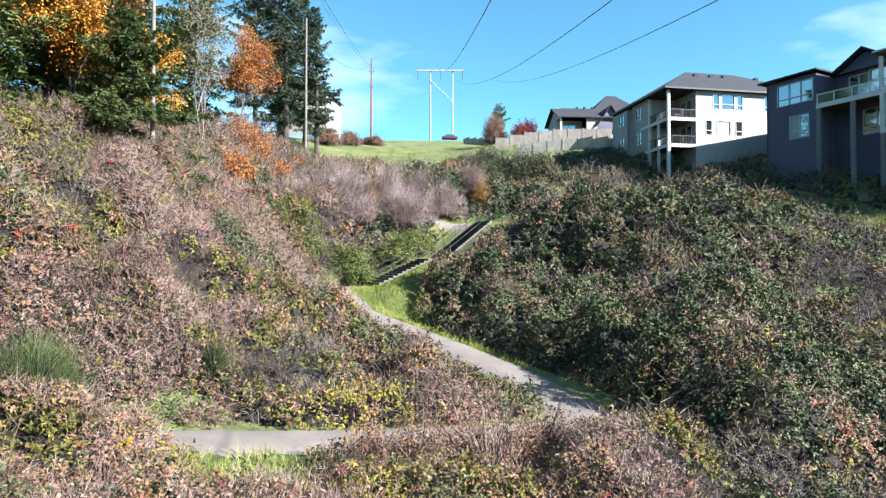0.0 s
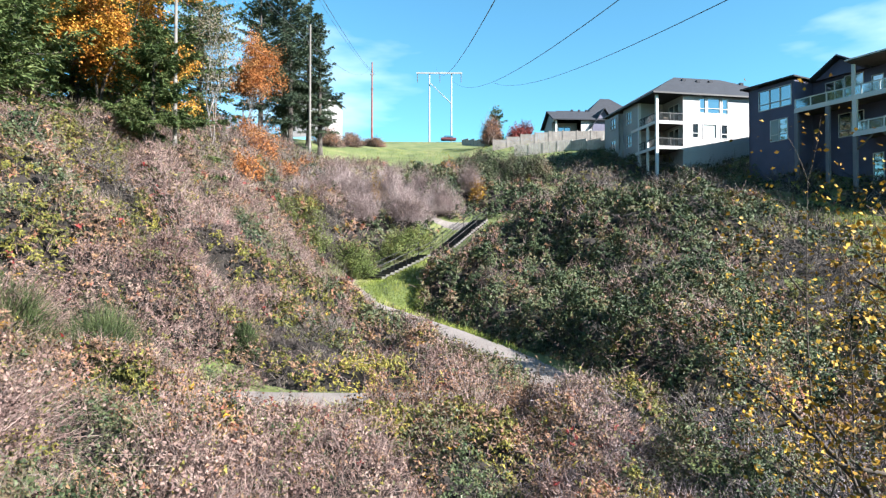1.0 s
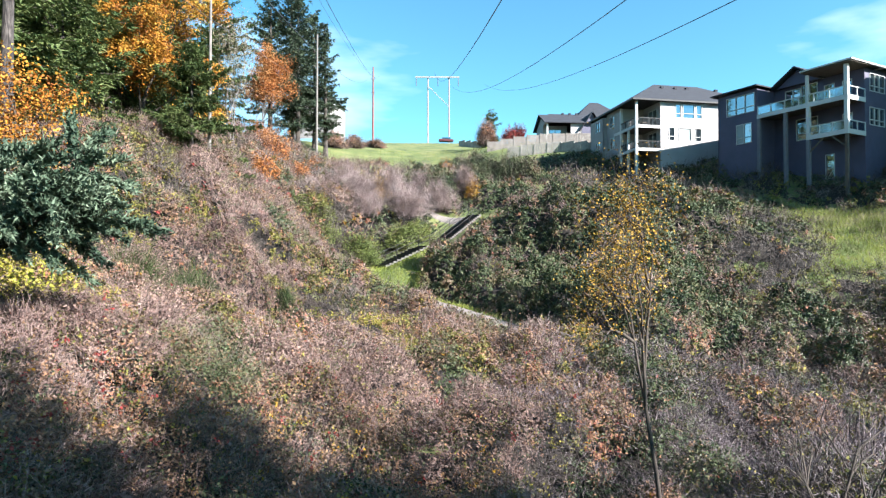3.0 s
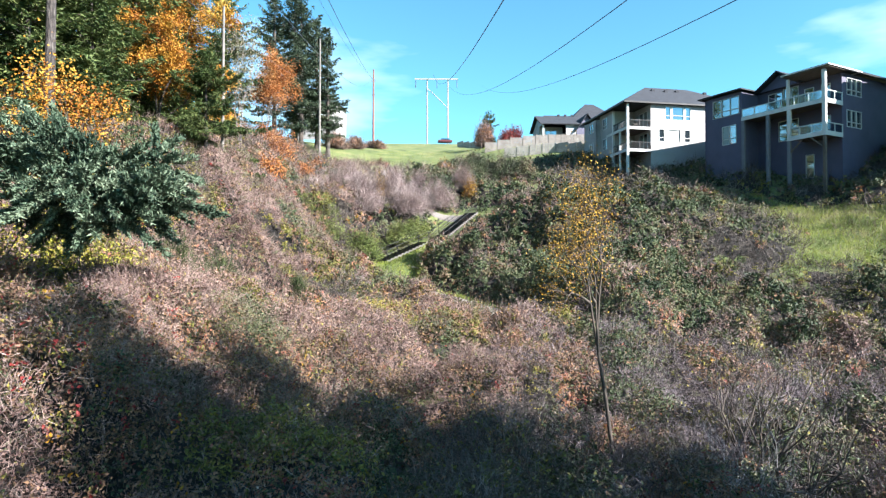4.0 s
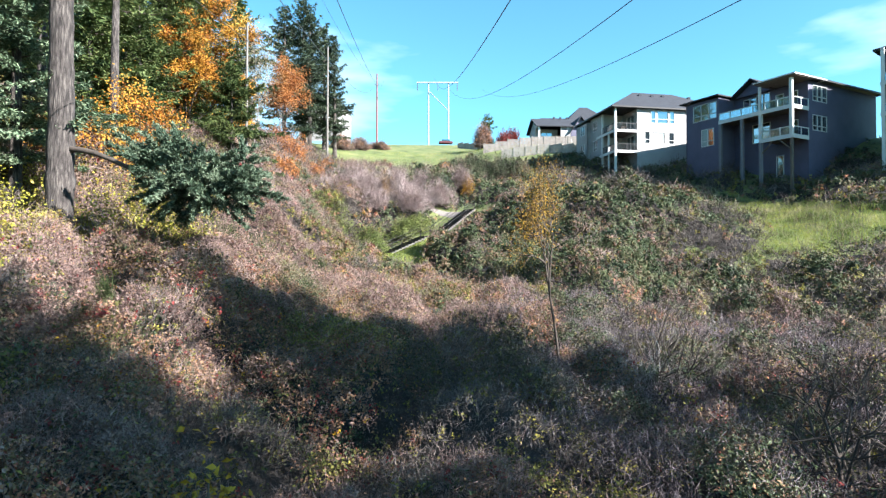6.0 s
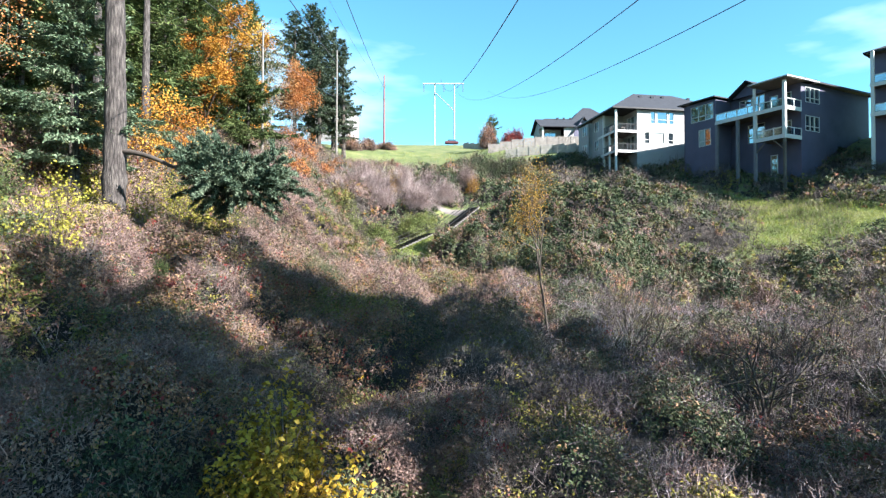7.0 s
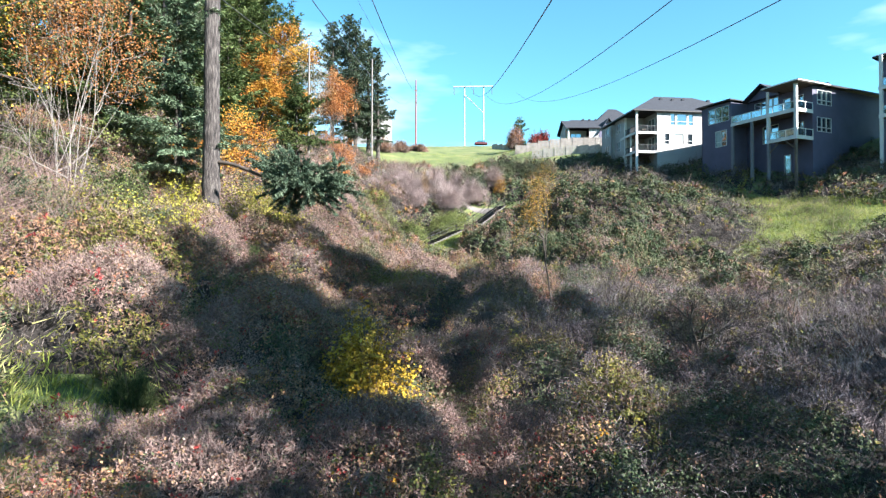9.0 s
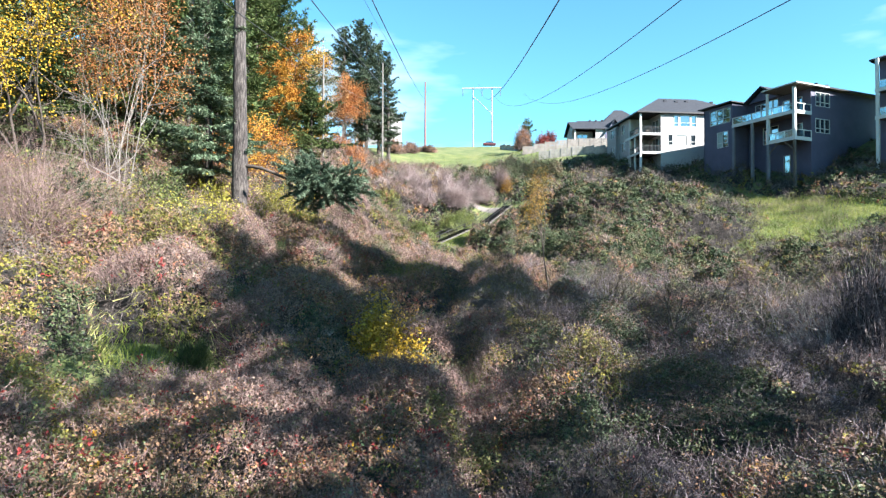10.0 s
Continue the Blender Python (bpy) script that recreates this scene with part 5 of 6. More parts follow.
def pierced(axis, d0, d1, us, zs, holes):
    """One solid slab over the grid us, zs, between depths d0 and d1, open where the holes are."""
    bm, made = bmesh.new(), {}

    def vert(i, j, d):
        if (i, j, d) not in made:
            depth = (d0, d1)[d]
            made[i, j, d] = bm.verts.new((us[i], depth, zs[j]) if axis == "x" else (depth, us[i], zs[j]))
        return made[i, j, d]

    def solid(i, j):
        if not (0 <= i < len(us) - 1 and 0 <= j < len(zs) - 1):
            return False
        um, wm = (us[i] + us[i + 1]) / 2, (zs[j] + zs[j + 1]) / 2
        return not any(h[0] < um < h[1] and h[2] < wm < h[3] for h in holes)

    for i in range(len(us) - 1):
        for j in range(len(zs) - 1):
            if not solid(i, j):
                continue
            ring = ((i, j), (i + 1, j), (i + 1, j + 1), (i, j + 1))
            bm.faces.new([vert(a, b, 0) for a, b in ring])
            bm.faces.new([vert(a, b, 1) for a, b in ring[::-1]])
            for (di, dj), (p, q) in zip(((0, -1), (1, 0), (0, 1), (-1, 0)), zip(ring, ring[1:] + ring[:1])):
                if not solid(i + di, j + dj):
                    bm.faces.new((vert(*p, 0), vert(*q, 0), vert(*q, 1), vert(*p, 1)))
    return bm


def window(root, axis, plane, a0, a1, z0, z1, cols=1, cut=0.0, blind=False, outward=-1, name="window", frame_w=0.07):
    """A window: white frame set in the opening, mullions, one pane to each light."""
    f, m = frame_w, 0.035
    edges = np.linspace(a0, a1, cols + 1)
    rows = [(z0, z1)] if not cut else [(z0, z0 + cut - m), (z0 + cut + m, z1)]
    lights = []
    for k in range(cols):
        u0, u1 = edges[k] + (m if k else 0), edges[k + 1] - (m if k < cols - 1 else 0)
        lights += [(float(u0), float(u1), w0, w1) for w0, w1 in rows]
    us = sorted({a0 - f, a1 + f, *[q[0] for q in lights], *[q[1] for q in lights]})
    zs = sorted({z0 - f, z1 + f, *[q[2] for q in lights], *[q[3] for q in lights]})
    win = part(name, pierced(axis, plane + outward * 0.05, plane - outward * 0.05, us, zs, lights), M_TRIM, root)
    lo, hi = sorted((plane - outward * 0.08, plane - outward * 0.06))
    for k, (u0, u1, w0, w1) in enumerate(lights):
        q = (u0 - 0.02, u1 + 0.02, lo, hi) if axis == "x" else (lo, hi, u0 - 0.02, u1 + 0.02)
        part("pane", box(*q, w0 - 0.02, w1 + 0.02), M_BLIND if blind and k // len(rows) == cols // 2 else M_GLASS, win)
    return win


def hip_roof(root, x0, x1, y0, y1, z, rise, along="x", fascia=0.2, trim=None):
    """A hipped roof on a fascia board; the ridge runs along x or y."""
    bm = bmesh.new()
    half = min(y1 - y0, x1 - x0) / 2
    if along == "x":
        ym = (y0 + y1) / 2
        rid = [(x0 + half, ym), (x1 - half, ym)]
    else:
        xm = (x0 + x1) / 2
        rid = [(xm, y0 + half), (xm, y1 - half)]
    e = [bm.verts.new((x, y, z)) for x, y in ((x0, y0), (x1, y0), (x1, y1), (x0, y1))]
    t = [bm.verts.new((x, y, z + rise)) for x, y in rid]
    if along == "x":
        for q in ((e[0], e[1], t[1], t[0]), (e[1], e[2], t[1]), (e[2], e[3], t[0], t[1]), (e[3], e[0], t[0])):
            bm.faces.new(q)
    else:
        for q in ((e[0], e[1], t[0]), (e[1], e[2], t[1], t[0]), (e[2], e[3], t[1]), (e[3], e[0], t[0], t[1])):
            bm.faces.new(q)
    bm.faces.new(e[::-1])
    roof = part("roof", bm, M_ROOF, root)
    bm = box(x0, x1, y0, y0 + 0.05, z - fascia, z - 0.004)
    for q in ((x0, x1, y1 - 0.05, y1), (x0, x0 + 0.05, y0 + 0.05, y1 - 0.05), (x1 - 0.05, x1, y0 + 0.05, y1 - 0.05)):
        box(*q, z - fascia, z - 0.004, bm)
    part("fascia", bm, trim or M_RAIL, roof)
    return roof


def gable_roof(root, x0, x1, y0, y1, z, rise, along="x", thick=0.18, mat=None):
    """Two slopes with thickness; the ridge runs along x or y."""
    bm = bmesh.new()
    if along == "x":
        m = (y0 + y1) / 2
        prof = [(y0, z), (m, z + rise), (y1, z), (y1, z - thick), (m, z + rise - thick), (y0, z - thick)]
        ends = [[bm.verts.new((x, a, b)) for a, b in prof] for x in (x0, x1)]
    else:
        m = (x0 + x1) / 2
        prof = [(x0, z), (m, z + rise), (x1, z), (x1, z - thick), (m, z + rise - thick), (x0, z - thick)]
        ends = [[bm.verts.new((a, y, b)) for a, b in prof] for y in (y0, y1)]
    n = len(prof)
    for i in range(n):
        bm.faces.new((ends[0][i], ends[0][(i + 1) % n], ends[1][(i + 1) % n], ends[1][i]))
    for e in ends:
        bm.faces.new((e[0], e[1], e[4], e[5]))
        bm.faces.new((e[1], e[2], e[3], e[4]))
    return part("roof", bm, mat or M_ROOF, root)


def gable_wall(root, axis, plane, a0, a1, z, rise, mat, thick=0.2):
    bm = bmesh.new()
    tri = [(a0, z), (a1, z), ((a0 + a1) / 2, z + rise)]
    mk = (lambda d: [bm.verts.new((a, plane + d, b)) for a, b in tri]) if axis == "x" else (lambda d: [bm.verts.new((plane + d, a, b)) for a, b in tri])
    p, q = mk(0), mk(thick)
    bm.faces.new(p)
    bm.faces.new(q[::-1])
    for i in range(3):
        bm.faces.new((p[i], p[(i + 1) % 3], q[(i + 1) % 3], q[i]))
    return part("gable", bm, mat, root)


def railing(root, x0, y0, x1, y1, z, h=1.02, glassy=True, gap=1.3, mat=None):
    """A deck railing: top and bottom rail, posts, panels of glass between them."""
    mat = mat or M_TRIM
    L = math.hypot(x1 - x0, y1 - y0)
    yaw = math.degrees(math.atan2(y1 - y0, x1 - x0))
    bm = box(0, L, -0.045, 0.045, h - 0.09, h)
    box(0, L, -0.03, 0.03, 0.06, 0.13, bm)
    rail = part("railing", bm, mat, root)
    rail.matrix_basis = pose(x0, y0, z, 0, 0, yaw)
    n = max(1, round(L / gap))
    for k in range(n + 1):
        u = L * k / n
        part("rail_post", box(u - 0.045, u + 0.045, -0.05, 0.05, 0, h + 0.03), mat, rail)
    if glassy:
        for k in range(n):
            part("pane", box(L * k / n + 0.06, L * (k + 1) / n - 0.06, -0.008, 0.008, 0.15, h - 0.1), M_GLASS_CLEAR, rail)
    else:
        for k in range(int(L / 0.14)):
            part("bar", box(0.07 + 0.14 * k, 0.09 + 0.14 * k, -0.01, 0.01, 0.13, h - 0.09), mat, rail)
    return rail


def clear_pane():
    def build(nt):
        g = node(nt, "ShaderNodeBsdfGlossy", Roughness=0.05)
        g.inputs["Color"].default_value = (0.75, 0.85, 0.9, 1)
        t = nt.nodes.new("ShaderNodeBsdfTransparent")
        t.inputs["Color"].default_value = (0.8, 0.86, 0.88, 1)
        return node(nt, "ShaderNodeMixShader", {1: t.outputs["BSDF"], 2: g.outputs["BSDF"]}, Fac=0.3).outputs["Shader"]
    return material("clear_pane", build)


M_GLASS_CLEAR = clear_pane()


def post(root, x, y, z0, z1, mat, w=0.17, name="post"):
    return part(name, box(x - w, x + w, y - w, y + w, z0, z1), mat, root)


def white_house():
    h = thing("house", 25.3, 66.1, 0, 10, "three-storey house with white siding and stacked corner decks", "house")
    up = [(5.65, 6.35), (6.7, 8.3), (8.65, 9.35)]
    low = [(4.7, 5.4), (6.08, 7.78), (8.5, 9.25)]
    holes = [(a, b, 29.3, 31.0) for a, b in up] + [(a, b, 26.3, 27.9) for a, b in low] + [(12.2, 13.8, 29.3, 31.0)]
    wall_panel(h, "x", 0, 3.45, 19, 20, 31.3, holes, M_WHITEWALL)
    for k, (a, b) in enumerate(up):
        window(h, "x", 0, a, b, 29.3, 31.0, 1, 0.5 if k != 1 else 0.55)
    for k, (a, b) in enumerate(low):
        window(h, "x", 0, a, b, 26.3, 27.9, 1, 0.5 if k != 1 else 0.0, blind=k == 1)
    window(h, "x", 0, 12.2, 13.8, 29.3, 31.0, 1, 0.5)
    # deck recess
    doors = [(0.9, 3.0, 28.3, 30.5), (0.9, 3.0, 25.3, 27.5)]
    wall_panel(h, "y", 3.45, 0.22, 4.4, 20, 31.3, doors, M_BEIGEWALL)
    for a, b, c, d in doors:
        window(h, "y", 3.45, a, b, c, d, 2, name="glass_door")
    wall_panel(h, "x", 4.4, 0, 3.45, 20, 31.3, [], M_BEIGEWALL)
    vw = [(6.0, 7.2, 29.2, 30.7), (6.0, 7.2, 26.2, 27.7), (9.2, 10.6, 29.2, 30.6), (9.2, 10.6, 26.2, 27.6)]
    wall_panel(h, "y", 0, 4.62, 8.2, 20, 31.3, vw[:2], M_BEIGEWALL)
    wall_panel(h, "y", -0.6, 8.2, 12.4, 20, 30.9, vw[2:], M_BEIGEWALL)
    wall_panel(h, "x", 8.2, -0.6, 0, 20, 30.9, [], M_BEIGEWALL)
    for k, (a, b, c, d) in enumerate(vw):
        window(h, "y", 0 if k < 2 else -0.6, a, b, c, d, 2, 0.45)
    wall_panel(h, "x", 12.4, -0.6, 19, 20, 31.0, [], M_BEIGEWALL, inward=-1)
    for z in (28.0, 25.0):
        part("deck", box(0.0, 3.45, 0.0, 4.4, z - 0.12, z + 0.1), M_DARKWOOD, h)
        part("deck_fascia", box(-0.06, 3.45, -0.06, 0.0, z - 0.22, z + 0.14), M_TRIM, h)
        part("deck_fascia", box(-0.06, 0.0, 0.0, 6.0, z - 0.22, z + 0.14), M_TRIM, h)
        railing(h, 0.2, 0.05, 3.45, 0.05, z + 0.1, glassy=False, mat=M_RAIL)
        railing(h, 0.05, 0.25, 0.05, 4.2, z + 0.1, glassy=False, mat=M_RAIL)
    post(h, 0.12, 0.12, 21, 31.2, M_TRIM, 0.15)
    post(h, 0.12, 4.2, 21, 31.2, M_TRIM, 0.15)
    post(h, 0.12, 2.2, 21, 28, M_TRIM, 0.12)
    hip_roof(h, -0.7, 19.5, -0.6, 12.9, 31.45, 4.0)
    for vx, vy in ((6.4, 4.6), (8.3, 4.4), (10.2, 4.6), (14.5, 4.4)):
        part("roof_vent", box(vx - 0.22, vx + 0.22, vy - 0.2, vy + 0.2, 31.45 + 4.0 * (vy + 0.6) / 6.75 - 0.1, 31.45 + 4.0 * (vy + 0.6) / 6.75 + 0.22), M_ROOF, h)
    part("deck_planter", box(1.3, 1.9, 0.7, 1.3, 28.1, 28.7), M_DARKWOOD, h)


def grey_house():
    h = thing("house", 42.1, 48.4, 0, 27, "slate grey-blue three-storey house with white-railed decks", "house")
    z0, zt = 16.5, 29.75
    side = [(0.9, 3.5, 27.6, 29.3), (0.85, 3.45, 24.2, 25.9)]
    wall_panel(h, "x", 0, 0, 14, z0, zt, side, M_GREYWALL)
    for a, b, c, d in side:
        window(h, "x", 0, a, b, c, d, 3, 0.5)
    val = [(4.6, 6.2, 27.0, 29.5), (6.4, 8.0, 27.0, 29.3), (1.2, 2.0, 26.7, 28.9), (2.9, 3.8, 26.7, 28.9),
           (4.6, 6.8, 23.7, 25.9), (1.2, 2.0, 23.35, 25.5), (2.95, 3.75, 19.2, 21.6)]
    wall_panel(h, "y", 0, 0.22, 9.35, z0, zt, val, M_GREYWALL)
    for k, (a, b, c, d) in enumerate(val):
        window(h, "y", 0, a, b, c, d, 1 if k in (2, 3, 5, 6) else 2, 0.0 if k in (2, 3, 5, 6) else 0.6, name="glass_door" if k in (2, 3, 5, 6) else "window")
    wing = [(9.7, 13.1, 27.3, 29.3), (10.1, 11.85, 23.9, 26.0)]
    wall_panel(h, "y", -3.0, 9.35, 14.3, z0, zt, wing, M_GREYWALL)
    window(h, "y", -3.0, 9.7, 13.1, 27.3, 29.3, 3, 0.6)
    window(h, "y", -3.0, 10.1, 11.85, 23.9, 26.0, 2, 0.6, blind=True)
    wall_panel(h, "x", 9.35, -2.78, 0.0, z0, zt, [], M_GREYWALL)
    wall_panel(h, "x", 14.3, -3.0, 14, z0, zt, [], M_GREYWALL, inward=-1)
    # decks
    part("deck", box(-3.0, 0.0, 0.0, 9.35, 26.45, 26.62), M_DARKWOOD, h)
    part("deck_fascia", box(-3.08, -3.0, -0.08, 9.35, 26.28, 26.68), M_TRIM, h)
    part("deck_fascia", box(-3.0, 0.0, -0.08, 0.0, 26.28, 26.68), M_TRIM, h)
    part("deck", box(-3.0, 0.0, 0.0, 3.95, 23.12, 23.28), M_DARKWOOD, h)
    part("deck_fascia", box(-3.08, -3.0, -0.08, 3.95, 22.93, 23.34), M_TRIM, h)
    part("deck_fascia", box(-3.0, 0.0, -0.08, 0.0, 22.93, 23.34), M_TRIM, h)
    railing(h, -2.95, 0.2, -2.95, 9.3, 26.62, gap=1.45)
    railing(h, -2.75, 0.0, 0.0, 0.0, 26.62, gap=1.3)
    railing(h, -2.95, 0.2, -2.95, 3.9, 23.28, gap=1.25)
    railing(h, -2.75, 0.0, 0.0, 0.0, 23.28, gap=1.3)
    post(h, -2.9, 0.12, 26.5, 29.7, M_TRIM, 0.17)
    post(h, -2.9, 0.12, 23.2, 26.3, M_TRIM, 0.17)
    post(h, -2.9, 0.12, 16.5, 22.95, M_DARKWOOD, 0.13)
    post(h, -2.9, 3.8, 23.2, 26.3, M_TRIM, 0.17)
    post(h, -2.9, 3.8, 16.5, 22.95, M_GREYPOST, 0.16)
    post(h, -2.9, 3.9, 26.6, 29.6, M_TRIM, 0.13)
    post(h, -2.9, 6.2, 16.5, 26.3, M_GREYPOST, 0.16)
    post(h, -2.9, 9.2, 16.5, 26.3, M_GREYPOST, 0.16)
    for y0, y1 in ((0.2, 1.6), (3.7, 2.3)):
        tb = Tubes(4)
        tb.add(np.array([(-2.9, y0, 21.7), (-2.9, y1, 22.95)]), [0.09, 0.09])
        mesh_part("brace", tb.mesh("brace"), M_DARKWOOD, h)
    hip_roof(h, -0.5, 14.6, -0.7, 14.9, 30.0, 2.2, "x")
    hip_roof(h, -3.6, 2.5, -0.72, 4.3, 30.02, 0.8, "x", 0.14, M_TRIM)
    hip_roof(h, -3.6, 2.5, 9.0, 14.92, 30.02, 0.8, "x", 0.14)
    part("soffit", box(-3.5, -0.02, -0.6, 4.2, 29.77, 29.83), M_DARKWOOD, h)
    gable_wall(h, "y", -0.55, 4.0, 8.7, 29.7, 1.55, M_GREYWALL)
    gable_roof(h, -1.2, 7.0, 3.7, 9.0, 29.85, 1.75, "x")
    for vx in (3.0, 5.0):
        part("roof_vent", box(vx - 0.15, vx + 0.15, 1.2, 1.5, 30.3, 31.1), M_ROOF, h)


M_GREYPOST = plain("grey_post", (0.16, 0.16, 0.19), (0.22, 0.22, 0.25), 2.0, 0.7, 0.1)


def third_house():
    h = thing("house", 48.7, 45.6, 0, 38, "tall grey house with a white-posted deck beyond the field", "house")
    wall_panel(h, "y", 0, -16, 0, 14, 32, [(-4, -2.4, 28.5, 30.5), (-4, -2.4, 25, 27)], M_GREYWALL)
    for z in (28.5, 25.0):
        window(h, "y", 0, -4, -2.4, z, z + 2, 2, 0.6)
    wall_panel(h, "x", 0, 0.22, 12, 14, 32, [], M_GREYWALL, inward=-1)
    wall_panel(h, "x", -16, 0, 12, 14, 32, [], M_GREYWALL)
    hip_roof(h, -1.2, 12.6, -16.6, 0.7, 32.2, 3.0)
    for z in (28.2, 24.9):
        part("deck", box(-1.8, 0.0, -6, -0.2, z - 0.15, z + 0.1), M_DARKWOOD, h)
        part("deck_fascia", box(-1.88, -1.8, -6, -0.12, z - 0.25, z + 0.15), M_TRIM, h)
        railing(h, -1.7, -6, -1.7, -0.2, z + 0.1)
    post(h, -1.7, -0.35, 14.5, 32, M_TRIM, 0.16)
    post(h, -1.7, -5.8, 14.5, 32, M_TRIM, 0.16)


def far_house():
    h = thing("house", 19.9, 100, 0, 4, "low pale house with grey gabled roof and covered porch", "house")
    wall_panel(h, "x", 0, 4.6, 10, 29, 36.3, [(6.6, 8.0, 34.0, 35.7)], M_WHITEWALL)
    window(h, "x", 0, 6.6, 8.0, 34.0, 35.7, 1, 0.6)
    wall_panel(h, "x", 2.5, 0, 4.6, 29, 36.3, [(1.2, 3.4, 33.6, 35.6)], M_BEIGEWALL)
    window(h, "x", 2.5, 1.2, 3.4, 33.6, 35.6, 2)
    wall_panel(h, "y", 0, 2.72, 8, 29, 36.3, [], M_BEIGEWALL)
    wall_panel(h, "y", 10, 0, 8, 29, 36.3, [], M_BEIGEWALL, inward=-1)
    wall_panel(h, "x", 8, 0, 10, 29, 36.3, [], M_BEIGEWALL, inward=-1)
    part("porch_floor", box(0, 4.6, 0, 2.5, 29, 33.3), M_DARKWOOD, h)
    post(h, 0.2, 0.2, 33.3, 36.2, M_TRIM, 0.16)
    railing(h, 0.3, 0.1, 4.6, 0.1, 33.3, glassy=False, mat=M_DARKWOOD)
    gable_roof(h, -0.6, 10.6, -0.6, 8.6, 36.4, 2.4, "x")
    for gx_ in (0.0, 9.8):
        gable_wall(h, "y", gx_, 0, 8, 36.3, 2.0, M_BEIGEWALL)
    gable_roof(h, 2.4, 12.4, 3.0, 14.0, 37.2, 2.9, "x")
    for vx in (5.2, 6.6, 8.0):
        part("roof_vent", box(vx - 0.2, vx + 0.2, 7.4, 7.8, 39.5, 40.1), M_ROOF, h)
    g = thing("house", 27.0, 100, 0, 6, "grey hip-roofed house with a gabled wing and a covered terrace", "house")
    wall_panel(g, "x", 6, 0, 12, 27, 37.6, [(7.0, 8.6, 34.6, 36.4)], M_BEIGEWALL)
    window(g, "x", 6, 7.0, 8.6, 34.6, 36.4, 2, 0.5)
    wall_panel(g, "y", 0, 6.22, 16, 27, 37.6, [], M_BEIGEWALL)
    wall_panel(g, "y", 12, 6.22, 16, 27, 37.6, [], M_BEIGEWALL, inward=-1)
    hip_roof(g, -0.8, 12.8, 5.2, 17.0, 37.6, 5.6)
    # wing front and gable in dark siding: their shade is put into the colour
    wall_panel(g, "x", 0.4, -0.4, 3.6, 27, 35.2, [(0.7, 2.3, 32.2, 34.0)], M_GREYWALL)
    window(g, "x", 0.4, 0.7, 2.3, 32.2, 34.0, 2, 0.5)
    gable_wall(g, "x", 0.4, -0.4, 3.6, 35.2, 3.0, M_GREYWALL)
    wall_panel(g, "y", -0.4, 0.62, 6, 27, 35.2, [], M_BEIGEWALL)
    wall_panel(g, "y", 3.6, 0.62, 6, 27, 35.2, [], M_BEIGEWALL, inward=-1)
    gable_roof(g, -0.9, 4.1, -0.2, 7.5, 34.9, 3.6, "y")
    part("terrace_roof", box(-3.2, 1.8, -3.0, 0.35, 33.4, 33.6), M_ROOF, g)
    for a in (-3.0, -1.4, 0.2, 1.6):
        post(g, a, -2.8, 27, 33.4, M_TRIM, 0.1)
    k = thing("house", -25.6, 112, 1.8, -8, "white gabled house with a balcony behind the firs", "house")
    wall_panel(k, "x", 0, -6, 3.4, 34, 42.0, [(0.4, 2.4, 39.3, 41.2)], M_WHITEWALL)
    window(k, "x", 0, 0.4, 2.4, 39.3, 41.2, 2)
    gable_wall(k, "x", 0, -6, 3.4, 42.0, 2.6, M_WHITEWALL)
    wall_panel(k, "y", 3.4, 0.22, 9, 34, 42.0, [], M_WHITEWALL, inward=-1)
    gable_roof(k, -6.6, 4.0, -0.5, 9.5, 41.9, 3.0, "y")
    part("balcony", box(-2, 3.4, -1.6, 0, 38.6, 38.85), M_TRIM, k)
    railing(k, -2, -1.5, 3.4, -1.5, 38.85, glassy=False)


white_house()
grey_house()
third_house()
far_house()


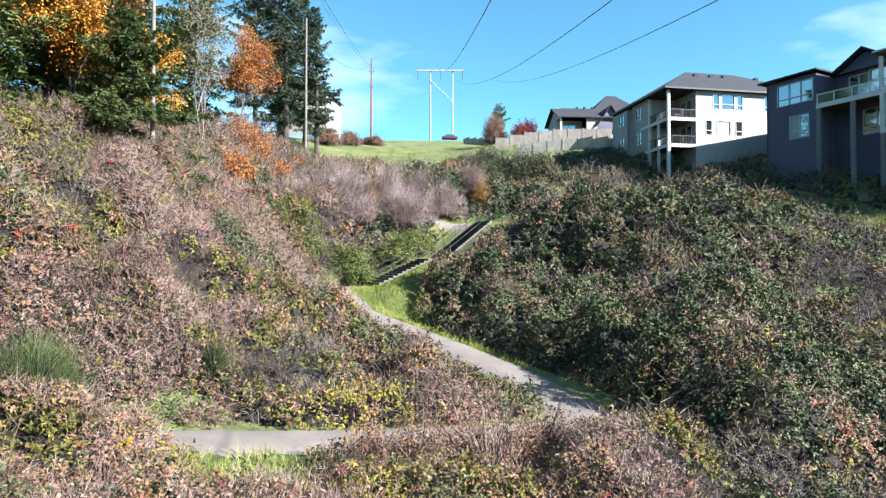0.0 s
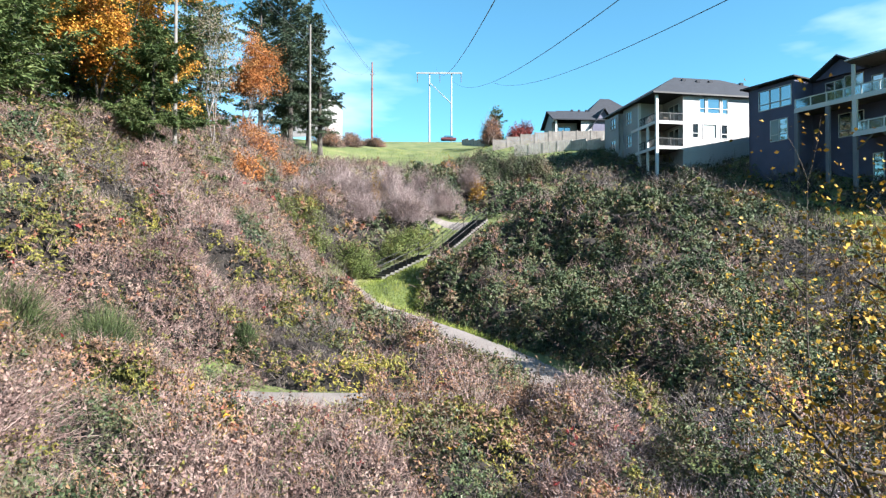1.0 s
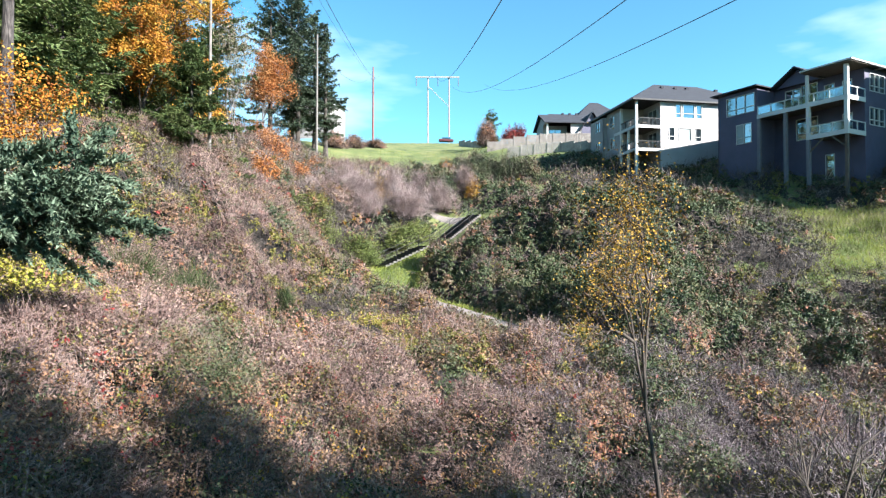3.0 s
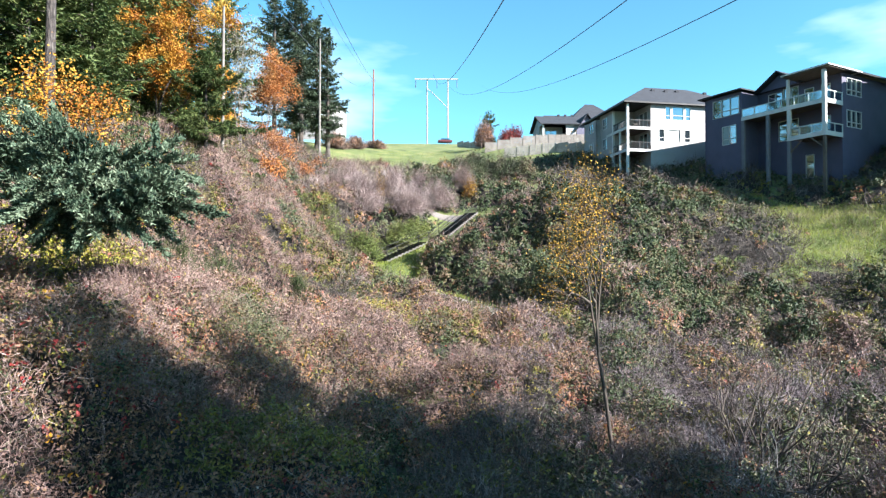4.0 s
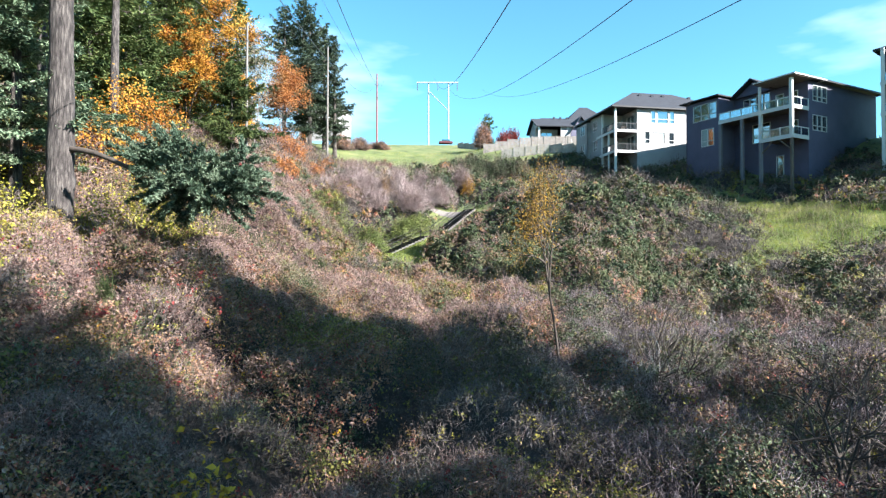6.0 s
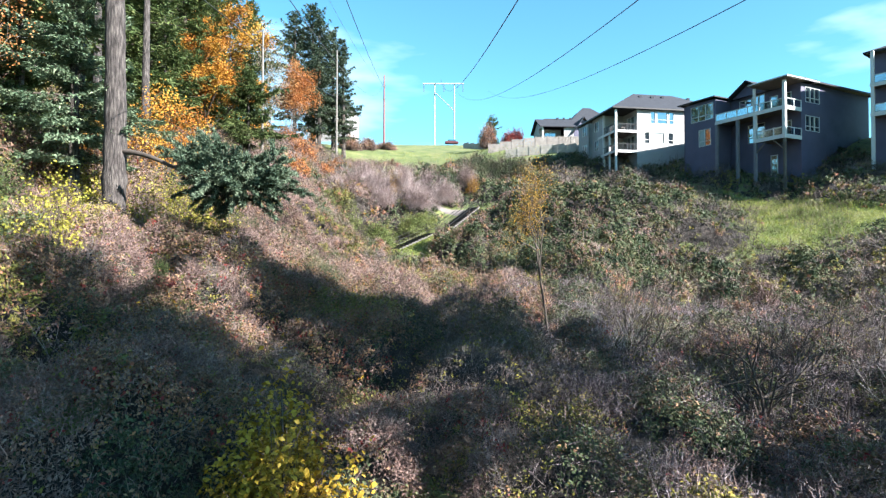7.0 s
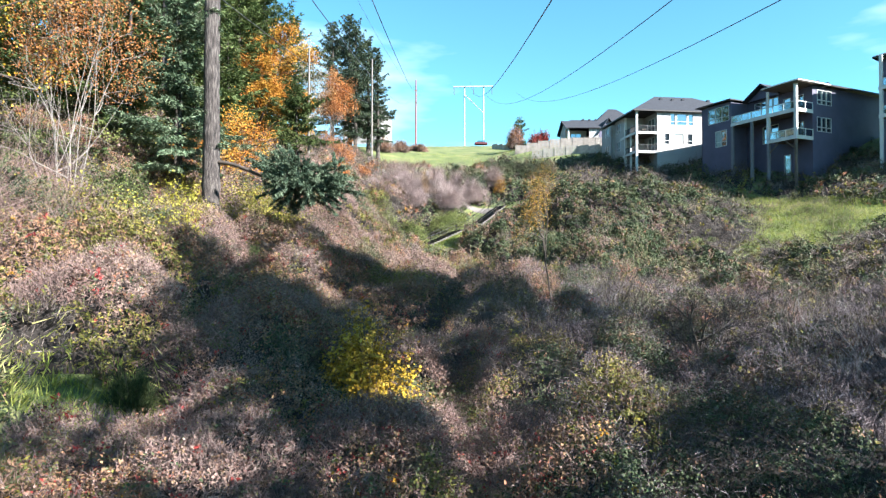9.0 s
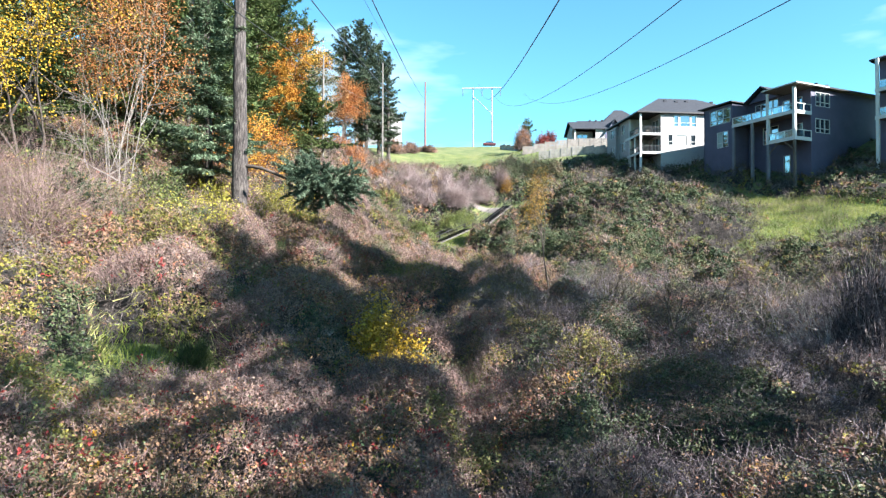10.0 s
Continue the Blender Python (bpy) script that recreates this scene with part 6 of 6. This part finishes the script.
def fence(x0, y0, x1, y1, hgt, label, mat=M_FENCE, step_=0.0):
    """A board fence: posts, two rails, and boards each of its own."""
    L = math.hypot(x1 - x0, y1 - y0)
    yaw = math.degrees(math.atan2(y1 - y0, x1 - x0))
    root = thing("fence", x0, y0, 0, yaw, label, "fence")
    dx, dy = (x1 - x0) / L, (y1 - y0) / L
    n = max(1, round(L / 2.4))
    for k in range(n):
        u0, u1 = L * k / n, L * (k + 1) / n
        zb = min(at(x0 + dx * u0, y0 + dy * u0), at(x0 + dx * u1, y0 + dy * u1))
        part("fence_post", box(u0 - 0.09, u0 + 0.09, -0.06, 0.14, zb - 0.3, zb + hgt + 0.12), mat, root)
        panel = part("fence_panel", box(u0, u1, 0.03, 0.07, zb + 0.25, zb + 0.34), mat, root)
        board = None
        w = (u1 - u0) / 8
        for b in range(8):
            if board is None:
                ob = part("board", box(0.012, w - 0.012, 0.0, 0.028, 0.02, hgt), mat, panel)
                board = ob.data
            else:
                ob = new("board", board)
                ob.parent = panel
            ob.matrix_basis = pose(u0 + w * b, 0, zb)


fence(8.5, 94.5, 27, 94, 2.0, "weathered grey-brown board fence along the yards", M_OLDFENCE)
fence(11.2, 87, 19.5, 85, 1.9, "pale lower board fence on the slope")
fence(19.5, 85, 24.5, 79.5, 1.9, "pale lower board fence on the slope")
fence(4.5, 128, 12, 116, 1.8, "dark weathered fence on the crest")
carx, cary = 1.6, 146.0
car = thing("car", carx, cary, at(carx, cary, 0.0), 8, "dark red car parked on the crest", "car")
bm = box(-1.9, 1.9, -0.85, 0.85, 0.35, 0.95)
bmesh.ops.bevel(bm, geom=bm.edges[:], offset=0.1, segments=2, affect="EDGES")
part("body", bm, M_CARRED, car)
bm = box(-1.1, 1.2, -0.75, 0.75, 0.93, 1.5)
bmesh.ops.bevel(bm, geom=bm.edges[:], offset=0.18, segments=2, affect="EDGES")
part("cabin", bm, M_GLASS, car)
for wx in (-1.2, 1.2):
    for wy in (-0.8, 0.8):
        tb = Tubes(14)
        tb.add(np.array([(wx, wy - 0.1, 0.33), (wx, wy + 0.1, 0.33)]), [0.33, 0.33])
        mesh_part("wheel", tb.mesh("wheel"), M_WIRE, car)
bush(8.8, 103, 6.0, 3.1, 71, "pinkish tan bare garden bush behind the fence", M_ORANGE, 2200, 0.18, M_TWIG, 7000, "garden_bush", 0.024)
bush(14.2, 101, 3.8, 2.3, 72, "dark red garden bush behind the fence", M_RED, 6000, 0.2, M_TWIG, 400, "garden_bush", 0.03)
conifer(10.4, 108, at(10.4, 108), 7.6, 2.0, 73, "small garden fir behind the fence", spray=0.4, per=40, bare=0.05)
for bx, by, bh, br, bs in ((-16.5, 104, 3.2, 3.0, 74), (-19.5, 98, 3.4, 3.2, 75), (-13.5, 112, 2.2, 2.4, 76)):
    bush(bx, by, bh, br, bs, "brown leafless bush at the edge of the clearing", M_RUSSET, 1500, 0.25, M_TWIG, 3000, "bush", 0.03)
